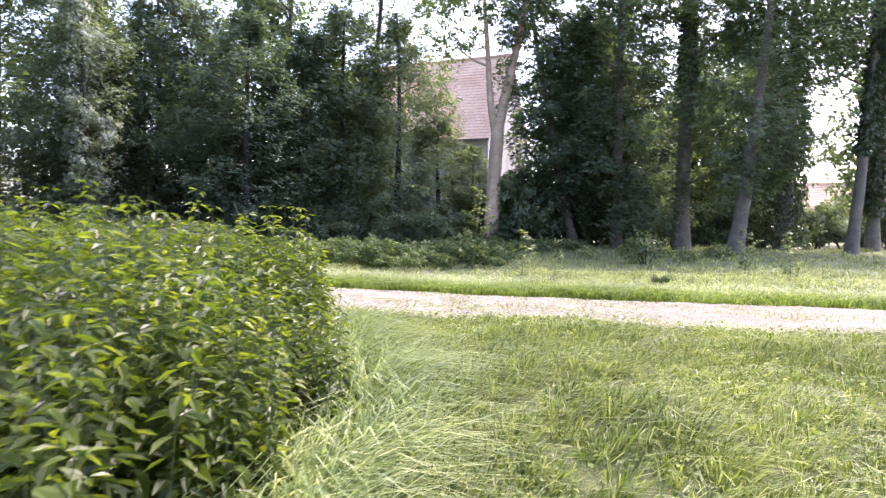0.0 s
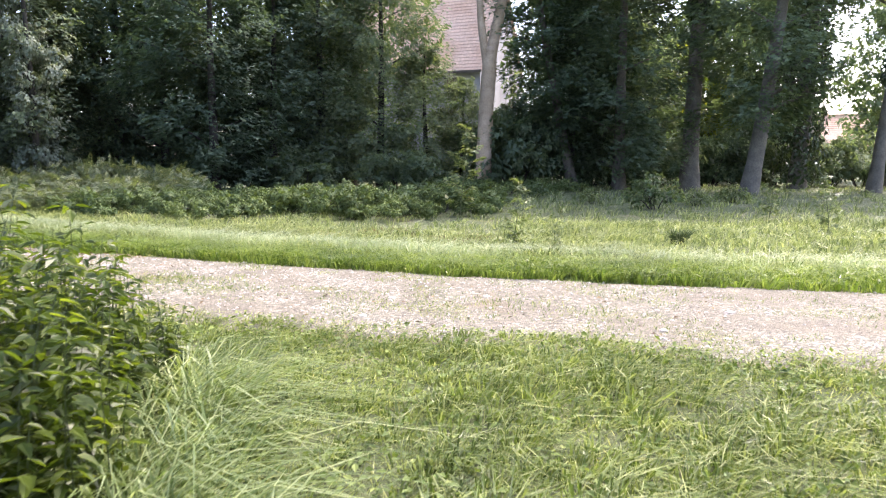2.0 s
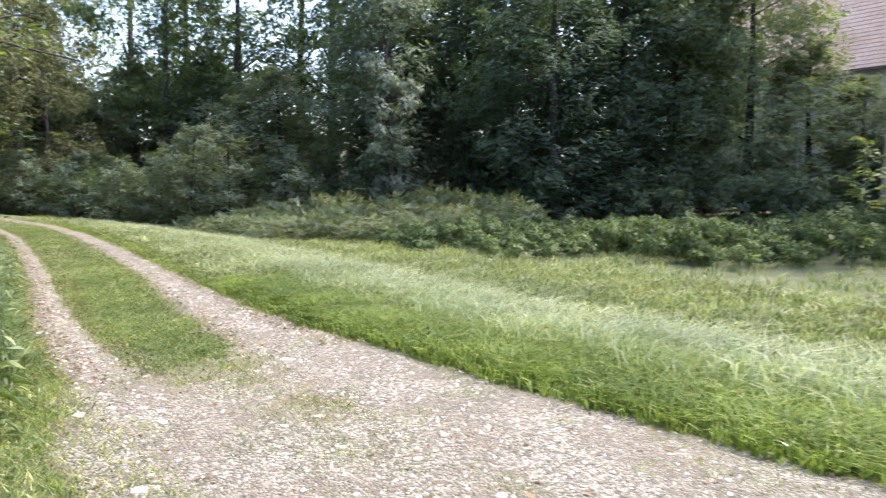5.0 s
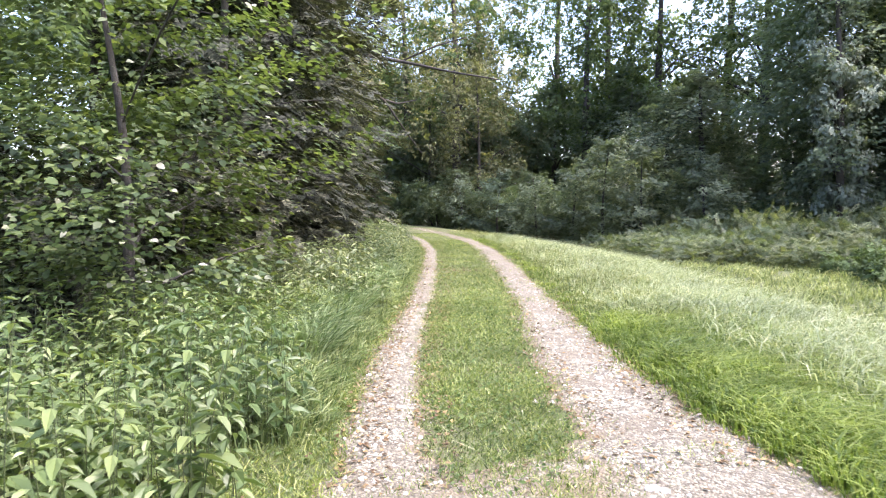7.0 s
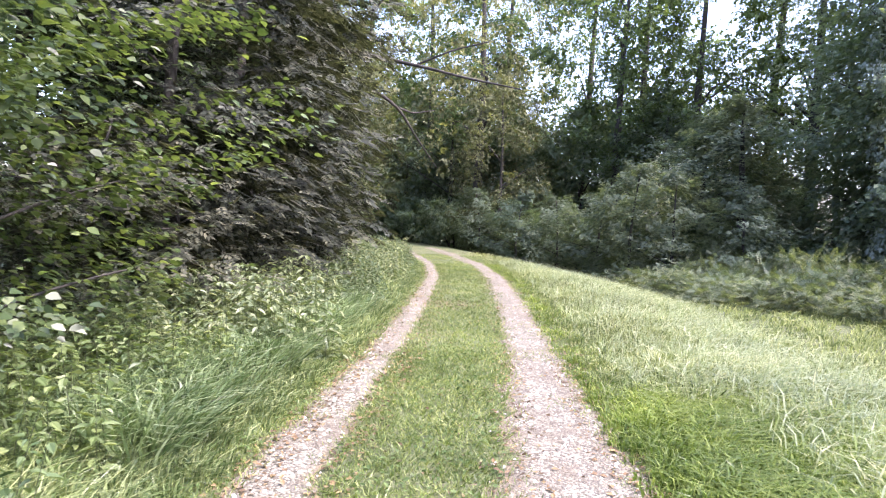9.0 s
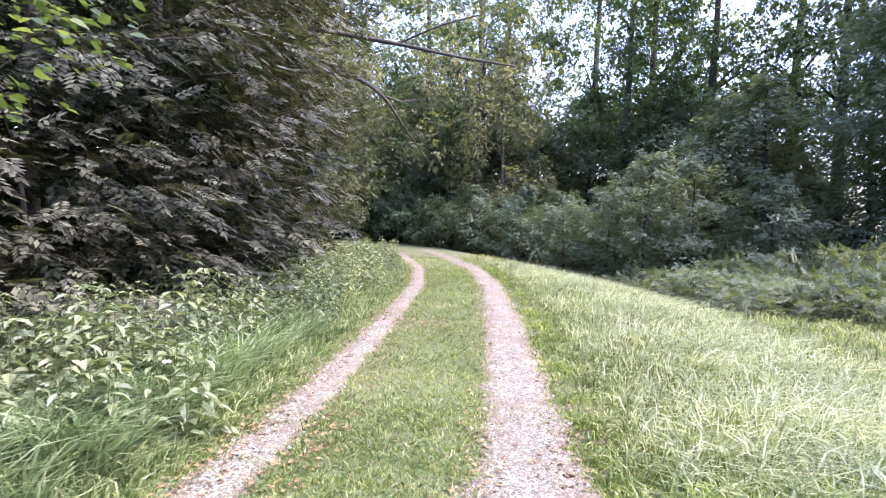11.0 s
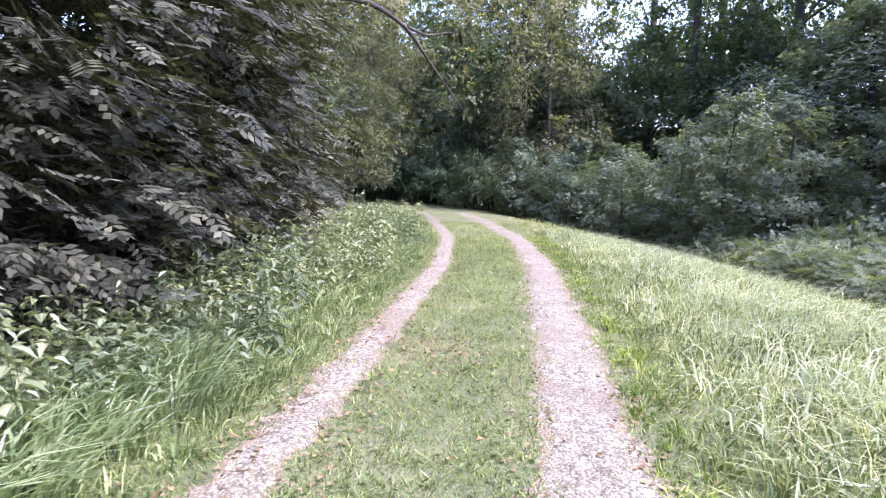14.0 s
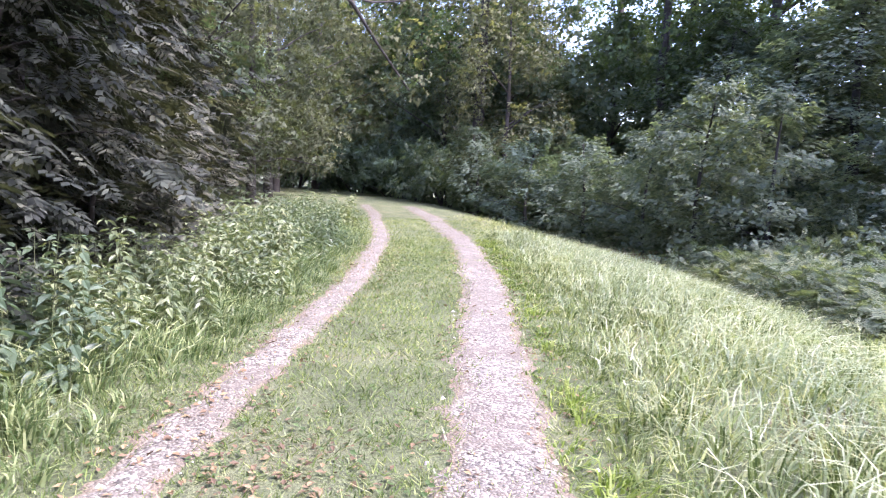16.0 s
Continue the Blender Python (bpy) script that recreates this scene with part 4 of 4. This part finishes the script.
def make_house(name, label, length, depth, eave, ridge, windows, gable_windows):
    """A gabled house: x along its length, its long side at y = 0, one gable at x = 0."""
    ob = tagged(new(name), label, "house")
    bm = bmesh.new()
    prof = [(0, 0), (depth, 0), (depth, eave), (depth / 2, ridge), (0, eave)]
    a = [bm.verts.new((0, y, z)) for y, z in prof]
    b = [bm.verts.new((-length, y, z)) for y, z in prof]
    bm.faces.new(a)
    bm.faces.new(b[::-1])
    for i in range(5):
        j = (i + 1) % 5
        bm.faces.new((a[i], b[i], b[j], a[j]))
    bmesh.ops.recalc_face_normals(bm, faces=bm.faces)
    part("wall", bm, M_PLASTER, ob)
    half, rise = depth / 2, ridge - eave
    slope = math.hypot(half, rise)
    for side in (0, 1):
        bm = bmesh.new()
        rows, rim = int((slope + 0.4) / 0.33), []
        for k in range(rows + 1):
            for t, lift in ((k * 0.33 - 0.4, 0.12), (k * 0.33 - 0.07, 0.06)):
                t = min(t, slope)
                y, z = t / slope * half, eave + t / slope * rise + lift
                rim.append((y if side == 0 else depth - y, z))
        up = [[bm.verts.new((x, y, z)) for y, z in rim] for x in (0.25, -length - 0.25)]
        low = [[bm.verts.new((x, y, z - 0.11)) for y, z in (rim[0], rim[-1])] for x in (0.25, -length - 0.25)]
        for i in range(len(rim) - 1):
            bm.faces.new((up[0][i], up[0][i + 1], up[1][i + 1], up[1][i]))
        bm.faces.new((low[0][0], low[1][0], low[1][1], low[0][1]))
        bm.faces.new((up[0][0], up[1][0], low[1][0], low[0][0]))
        for e in (0, 1):
            bm.faces.new([low[e][0], *up[e], low[e][1]])
        part("roof", bm, M_ROOF, ob)
    part("ridge_cap", box_bm(-length - 0.3, 0.3, half - 0.14, half + 0.14, ridge + 0.05, ridge + 0.22), M_ROOF, ob)
    part("eaves_board", box_bm(-length - 0.2, 0.2, -0.32, -0.24, eave - 0.42, eave - 0.22), M_WOOD_DARK, ob)
    for x, z, w, h in windows:
        win = part("window", box_bm(x - w / 2, x + w / 2, -0.04, -0.006, z, z + h), M_WOOD_DARK, ob)
        part("window_sill", box_bm(x - w / 2 - 0.1, x + w / 2 + 0.1, -0.12, -0.05, z - 0.12, z - 0.01), M_PLASTER, win)
    for y, z, w, h in gable_windows:
        part("window", box_bm(0.006, 0.04, y - w / 2, y + w / 2, z, z + h), M_WOOD_DARK, ob)
    return ob


barn = make_house("farmhouse", "large old white-gabled farmhouse with a steep clay-tile roof", 17, 9, 9.0, 16.6, [(-2.6, 7.2, 1.1, 1.1), (-6.5, 7.2, 1.1, 1.1), (-2.6, 3.2, 1.1, 1.4), (-6.5, 3.2, 1.1, 1.4)],
                  [(3.7, 12.4, 0.35, 1.1), (5.3, 12.4, 0.35, 1.1), (2.6, 9.2, 0.45, 1.2), (6.4, 9.2, 0.45, 1.2), (2.2, 5.6, 0.9, 1.5), (6.8, 5.6, 0.9, 1.5)])
barn.matrix_basis = pose(3.6, 60, 0.4, 0, 0, -27)
cottage = make_house("cottage", "distant white cottage with an orange tile roof", 14, 8, 6.2, 10.5, [(-3, 3.5, 1, 1.2), (-7, 3.5, 1, 1.2)], [(4, 4, 1, 1.2)])
cottage.matrix_basis = pose(53.5, 88, -2.2, 0, 0, -20)
shed = make_house("outbuilding", "distant outbuilding with a red tile roof", 8, 6, 4.2, 7.4, [(-3, 1.5, 1, 1)], [(3, 2, 1, 1)])
shed.matrix_basis = pose(28, 84, 0.3, 0, 0, -10)

# ---- grass ----
def thinned(x, y, keep):
    return x[keep], y[keep]


x, y, u = along_track(220000, -32, 12, -2.0, 2.1)
d = track_offset(x, y)
bare = gravelled(x, d)
bare = np.maximum(bare, 0.9 * np.exp(-((x + 14.7) ** 2 + (y - 16.75) ** 2) / 0.12))
weedy = (ripple(1.7 * x + 3, 2.1 * y) + 0.5 * ripple(5 * x, 4 * y) > np.where(x > -5, 0.10, 0.34)) & (rng.uniform(0, 1, len(x)) < 0.45)
k = (rng.uniform(0, 1, len(x)) > 1.25 * bare ** 1.3) | weedy
x, y = thinned(x, y, k)
grass("short_grass", "short trodden green grass between and beside the wheel ruts", x, y, rng.uniform(0.035, 0.10, len(x)), np.full(len(x), 0.0058), M_GRASS_SHORT, 0.7, 1)

cx, cy, u = along_track(8600, -26, 4, -1.9, 2.0)
k = (gravelled(cx, track_offset(cx, cy)) < 0.35)
cx, cy = thinned(cx, cy, k)
x, y, a, i = tufted(cx, cy, 14, 0.06)
grass("strip_tufts", "small clumps of trodden grass between the ruts", x, y, rng.uniform(0.05, 0.13, len(cx))[i] * rng.uniform(0.6, 1.3, len(x)), np.full(len(x), 0.006), M_GRASS_LAWN, 1.1, 1, aim=a)
x, y, u = along_track(26000, -24, 6, -2.0, 1.9)
k = (gravelled(x, track_offset(x, y)) < 0.4) & (ripple(2.1 * x, 1.9 * y + 1) > -0.15)
x, y = thinned(x, y, k)
n = len(x)
v, f = scatter(LEAF, np.stack([x, y, ground_z(x, y) + rng.uniform(0.015, 0.05, n)], 1), rng.normal(0, 1, (n, 3)) * np.array((1, 1, 0.3)), np.array((0, 0, 1.0)) + rng.normal(0, 0.35, (n, 3)), rng.uniform(0.022, 0.05, n))
tagged(new("clover", raw_mesh("clover", v, f, M_LEAF_CLOVER)), "small round-leaved clover among the trodden grass", "clover", "", "stuff")

cx, cy = rng.uniform(-2.2, 9.5, 4000), rng.uniform(0.7, 9.0, 4000)
k = (track_offset(cx, cy) < -1.35) & (np.abs(cx) < 0.75 * cy + 0.9)
cx, cy = cx[k], cy[k]
x, y, a, i = tufted(cx, cy, 36, 0.09)
tall_here = (0.14 + 0.20 * np.clip(ripple(1.3 * cx, 1.1 * cy) + 0.4, 0, 1)) * (0.45 + 0.55 * step(1.3, 3.0, -track_offset(cx, cy))) * rng.uniform(0.7, 1.3, len(cx))
grass("lawn_tufts", "rough bright-green lawn grass in bent, overlapping tufts", x, y, tall_here[i] * rng.uniform(0.5, 1.2, len(x)), np.full(len(x), 0.0056), M_GRASS_LAWN, 1.2, 2, (0.5, -0.2), aim=a)
x, y = rng.uniform(-2.2, 9, 90000), rng.uniform(0.7, 9.0, 90000)
k = (track_offset(x, y) < -1.2) & (np.abs(x) < 0.75 * y + 0.8)
x, y = thinned(x, y, k)
grass("lawn_grass", "short bright-green lawn grass between the tufts", x, y, rng.uniform(0.05, 0.14, len(x)), np.full(len(x), 0.0042), M_GRASS_LAWN, 1.0, 1)

cx, cy, u = along_track(9500, -26, 9, 1.12, 3.3)
k = (gravelled(cx, track_offset(cx, cy)) < 0.42) & ((cx > -8) | ((u < 1.45) & (rng.uniform(0, 1, len(cx)) < 0.4)))
cx, cy, u = cx[k], cy[k], u[k]
x, y, a, i = tufted(cx, cy, 16, 0.09)
grass("verge_edge_grass", "fresh yellow-green low grass along the track's edge", x, y, (0.08 + 0.16 * step(1.15, 1.7, u))[i] * rng.uniform(0.6, 1.4, len(x)), np.full(len(x), 0.0085), M_GRASS_FRESH, 1.1, 2, (0.3, 0.2), aim=a)
cx, cy = rng.uniform(-9, 14, 5200), rng.uniform(-5, 9, 5200)
k = (track_offset(cx, cy) < -1.5) & ~((np.abs(cx) < 0.75 * cy + 0.9) & (cx > -2.2) & (cx < 9.5) & (cy > 0.7)) & ((cx > -4.5) | (cy < 6))
cx, cy = cx[k], cy[k]
x, y, a, i = tufted(cx, cy, 10, 0.16)
grass("outer_lawn_grass", "rough lawn grass behind and beside the path", x, y, rng.uniform(0.08, 0.24, len(x)), np.full(len(x), 0.009), M_GRASS_LAWN, 1.1, 1, aim=a)
x, y = rng.uniform(-1.5, 8, 22000), rng.uniform(1.0, 8.6, 22000)
k = (track_offset(x, y) < -1.3) & (np.abs(x) < 0.7 * y + 0.6)
x, y = thinned(x, y, k)
n = len(x)
v, f = scatter(LEAF, np.stack([x, y, ground_z(x, y) + rng.uniform(0.02, 0.09, n)], 1), rng.normal(0, 1, (n, 3)) * np.array((1, 1, 0.3)), np.array((0, 0, 1.0)) + rng.normal(0, 0.35, (n, 3)), rng.uniform(0.025, 0.055, n))
tagged(new("lawn_clover", raw_mesh("lawn_clover", v, f, M_LEAF_CLOVER)), "small-leaved clover and herbs in the lawn", "clover", "", "stuff")
cy = rng.uniform(2.3, 6.8, 130)
cx = -0.42 - 0.20 * np.abs(cy - 3.8) + rng.normal(0.05, 0.16, 130)
x, y, a, i = tufted(cx, cy, 30, 0.10)
grass("long_bent_grass", "long silvery-green grass bent over beside the nettles", x, y, rng.uniform(0.28, 0.6, len(x)), np.full(len(x), 0.0055), M_GRASS_BROAD, 1.25, 3, (0.45, -0.2), aim=a)
cx, cy, u = along_track(4200, -6, 9, -1.45, 1.45)
k = ripple(1.7 * cx + 3, 2.1 * cy) + 0.5 * ripple(5 * cx, 4 * cy) > 0.08
cx, cy = cx[k], cy[k]
x, y, a, i = tufted(cx, cy, 15, 0.07)
grass("track_weeds", "sparse low yellow-green weeds growing through the gravel", x, y, rng.uniform(0.03, 0.075, len(x)), np.full(len(x), 0.0055), M_GRASS_SHORT, 1.0, 1, aim=a)
cx, cy, u = along_track(3800, -6, 9, -1.55, 1.5)
k = ripple(2.3 * cx + 1, 1.9 * cy + 2) + 0.5 * ripple(6 * cx, 5 * cy) > 0.0
cx, cy = cx[k], cy[k]
x, y, a, i = tufted(cx, cy, 9, 0.05)
grass("dry_weeds", "thin dry straw-coloured weeds between the stones", x, y, rng.uniform(0.02, 0.06, len(x)), np.full(len(x), 0.004), M_GRASS_STRAW, 1.2, 1, aim=a)
for mid, off, far in ((-4.3, 0.05, 0.55), (-3.5, -0.1, 0.45), (-2.6, 0.2, 0.4), (-1.9, -0.25, 0.35), (-0.9, 0.1, 0.3), (0.5, -0.5, 0.45), (-2.9, -1.0, 0.3), (1.9, -0.3, 0.4), (3.4, 0.2, 0.5), (2.6, -0.9, 0.35)):
    k = int(np.argmin(np.abs(TRACK[:, 0] - mid)))
    q = rng.normal(0, 0.5, (70, 2)) * np.array((far, 0.42 * far))
    cx = TRACK[k, 0] + off * TRACK_T[k, 1] + q[:, 0] * TRACK_T[k, 0] + q[:, 1] * TRACK_T[k, 1]
    cy = TRACK[k, 1] - off * TRACK_T[k, 0] + q[:, 0] * TRACK_T[k, 1] - q[:, 1] * TRACK_T[k, 0]
    x, y, a, i = tufted(cx, cy, 22, 0.05)
    grass("turf_patch", "ragged patch of low green turf growing through the gravel", x, y, rng.uniform(0.025, 0.075, len(x)), np.full(len(x), 0.005), M_GRASS_LAWN, 1.0, 1, aim=a)
x, y, u = along_track(44000, -34, 12, 1.45, 5.2)
k = (x < -8) | (rng.uniform(0, 1, len(x)) < 0.35)
x, y, u = x[k], y[k], u[k]
ln = (0.10 + 0.22 * step(1.45, 2.4, u)) * rng.uniform(0.5, 1.25, len(x)) * (1 + 0.3 * ripple(0.8 * x, 0.8 * y))
grass("verge_grass", "pale-green verge grass bending down the bank", x, y, ln, np.full(len(x), 0.0065), M_GRASS_TALL, 0.9, 1, (0.15, 0.1))
cx, cy, u = along_track(2600, -28, 9, 1.4, 5.2)
k = (gravelled(cx, track_offset(cx, cy)) < 0.2) & ((cx < -7.5) | (u > 2.6))
cx, cy, u = cx[k], cy[k], u[k]
x, y, a, i = tufted(cx, cy, 24, 0.10)
ln = ((0.26 + 0.24 * np.clip(ripple(1.1 * cx, 0.9 * cy) + 0.3, 0, 1)) * (0.5 + 0.5 * step(1.4, 2.4, u)))[i] * rng.uniform(0.55, 1.25, len(x))
grass("verge_tufts", "tall arching glossy tufts of grass on the bank", x, y, ln, np.full(len(x), 0.0075), M_GRASS_TALL, 1.1, 2, (0.12, 0.1), aim=a)
# Seeding blades; their whitish colour also stands for reflected sky.
x, y, u = along_track(32000, -28, 9, 1.7, 5.4)
k = ((u > 2.2 + 0.9 * rng.uniform(0, 1, len(x)) + 0.4 * ripple(x, y)) & (rng.uniform(0, 1, len(x)) < 0.6)) | (x < -7.5)
x, y, u = x[k], y[k], u[k]
grass("pale_seed_grass", "pale seeding grass bent over on the bank, sky sheen put in its colour", x, y, rng.uniform(0.3, 0.62, len(x)) * (0.5 + 0.5 * step(1.7, 2.7, u)), np.full(len(x), 0.008), M_GRASS_PALE, 1.15, 2, (0.15, 0.1))

x, y, u = along_track(9000, -6.0, -1.5, -2.6, -1.15)
grass("yard_edge_grass", "short bright grass at the edge of the gravel", x, y, rng.uniform(0.05, 0.15, len(x)), np.full(len(x), 0.0065), M_GRASS_LAWN, 1.0, 1)
x, y, u = along_track(26000, -36, -4.6, -3.4, -1.2)
ln = (0.08 + 0.26 * step(1.3, 2.0, -u)) * rng.uniform(0.5, 1.25, len(x))
grass("shaded_verge_grass", "green grass on the verge under the trees", x, y, ln, np.full(len(x), 0.0055), M_GRASS_COOL, 0.85, 2, (0.05, 0.1))
cx, cy, u = along_track(1700, -27, -4.8, -2.7, -1.35)
x, y, a, i = tufted(cx, cy, 24, 0.10)
lx, ly, lu = along_track(420, -13.5, -6.5, -2.5, -1.65)
p, q, b, j = tufted(lx, ly, 22, 0.12)
grass("broad_bladed_grass", "long broad-bladed arching grass in front of the nettles", p, q, rng.uniform(0.35, 0.68, len(p)), np.full(len(p), 0.011), M_GRASS_BROAD, 0.8, 3, (0.1, 0.1), aim=b)
grass("shaded_verge_tufts", "long arching grass tufts beside the nettles", x, y, rng.uniform(0.2, 0.6, len(x)) * (0.4 + 0.55 * step(1.4, 2.0, -u))[i], np.full(len(x), 0.008), M_GRASS_COOL, 0.85, 2, (0.1, 0.1), aim=a)

cx, cy = rng.uniform(-30, 24, 5600), rng.uniform(11, 40, 5600)
k = (track_offset(cx, cy) > 4.2) & (rng.uniform(0, 1, len(cx)) < 1.25 - 0.02 * cy)
cx, cy = cx[k], cy[k]
mx, my, mu = along_track(2200, -28, 2, 4.4, 10)
nx, ny = rng.uniform(2, 13, 1300), rng.uniform(12.5, 23, 1300)
n = track_offset(nx, ny) > 3.6
cx, cy = np.concatenate([cx, mx, nx[n]]), np.concatenate([cy, my, ny[n]])
x, y, a, i = tufted(cx, cy, 13, 0.2)
grass("meadow_grass", "muted green meadow grass with paler tufts", x, y, rng.uniform(0.16, 0.42, len(x)) * (1 + 0.5 * ripple(0.5 * x, 0.6 * y)), np.full(len(x), 0.014), M_GRASS_MEADOW, 1.0, 2, aim=a)

# ---- odd tufts in the meadow ----
def lone_tuft(name, label, x0, y0, n, spread, low, high, width, material, bend):
    x, y, a, i = tufted(np.array([x0]), np.array([y0]), n, spread)
    ob = grass(name, label, x, y, rng.uniform(low, high, n), np.full(n, width), material, bend, 2, aim=a)
    ob["kind"] = "stuff"


lone_tuft("rush_tuft", "dark green upright tuft of rush in the meadow", 5.45, 17.9, 420, 0.16, 0.25, 0.5, 0.008, M_GRASS_RUSH, 0.5)
for x0, y0 in ((-0.86, 20.05), (0.85, 18.6), (-2.6, 19.6), (-28.6, 30.9), (-27.4, 30.2), (-13.9, 20.2)):
    lone_tuft("rusty_grass", "rust-brown withered grass patch in the meadow", x0, y0, 170, 0.7, 0.12, 0.34, 0.010, M_GRASS_RUST, 0.9)

# ---- loose stones and fallen leaves ----
ico = np.array([(0, 0, 1), (0.9, 0, 0.1), (0.28, 0.85, 0.1), (-0.72, 0.53, 0.1), (-0.72, -0.53, 0.1), (0.28, -0.85, 0.1)]), np.array([(0, 1, 2), (0, 2, 3), (0, 3, 4), (0, 4, 5), (0, 5, 1)])
x, y, u = along_track(38000, -22, 6, -1.7, 1.8)
k = rng.uniform(0, 1, len(x)) < gravelled(x, track_offset(x, y)) ** 2 * 0.9
x, y = thinned(x, y, k)
n = len(x)
pos = np.stack([x, y, ground_z(x, y) + 0.006], 1)
a = rng.uniform(0, 6.28, n)
v, f = scatter(ico, pos, np.stack([np.cos(a), np.sin(a), rng.normal(0, 0.15, n)], 1), np.array((0, 0, 1.0)) + rng.normal(0, 0.2, (n, 3)), np.minimum(0.008 * np.exp(rng.normal(0, 0.6, n)), 0.024))
x, y, u = along_track(700, -14, 5, -1.5, 1.5)
k = gravelled(x, track_offset(x, y)) > 0.45
for x0, y0 in zip(x[k][:260], y[k][:260]):
    r0 = min(0.011 * math.exp(abs(rng.normal(0, 0.55))), 0.045)
    bm = bmesh.new()
    bmesh.ops.create_icosphere(bm, subdivisions=1, radius=r0)
    for q in bm.verts:
        q.co = Vector((q.co.x * 1.25, q.co.y, q.co.z * 0.55)) * rng.uniform(0.93, 1.07)
    ob = part("stone", bm, M_STONE, None)
    ob.matrix_basis = Matrix.Translation((x0, y0, float(ground_z(x0, y0)[0]) + 0.014)) @ Matrix.Rotation(rng.uniform(0, 6.28), 4, "Z")
    tagged(ob, "pale rounded limestone lying loose on the track", "stone", "stones on the track")
tagged(new("loose_gravel", raw_mesh("loose_gravel", v, f, M_STONE)), "loose pale limestone chips lying on the track", "gravel", "", "stuff")

parts_of_litter = [along_track(1300, -24, 3, -1.7, 1.7), along_track(1500, -24, -4, -1.25, -0.9), along_track(1000, -24, -4, -0.75, -0.45), along_track(800, -24, -4, 0.35, 0.7), along_track(1500, -24, -4, 1.0, 1.5)]
x, y = np.concatenate([p[0] for p in parts_of_litter]), np.concatenate([p[1] for p in parts_of_litter])
x, y = np.append(x, rng.normal(-14.7, 0.4, 260)), np.append(y, rng.normal(16.75, 0.3, 260))
n = len(x)
pos = np.stack([x, y, ground_z(x, y) + 0.022], 1)
v, f = scatter(LEAF, pos, rng.normal(0, 1, (n, 3)) * np.array((1, 1, 0.15)), np.array((0, 0, 1.0)) + rng.normal(0, 0.25, (n, 3)), rng.uniform(0.02, 0.06, n))
tagged(new("fallen_leaves", raw_mesh("fallen_leaves", v, f, M_LITTER)), "scattered brown and yellow fallen leaves on the track", "leaves", "", "stuff")
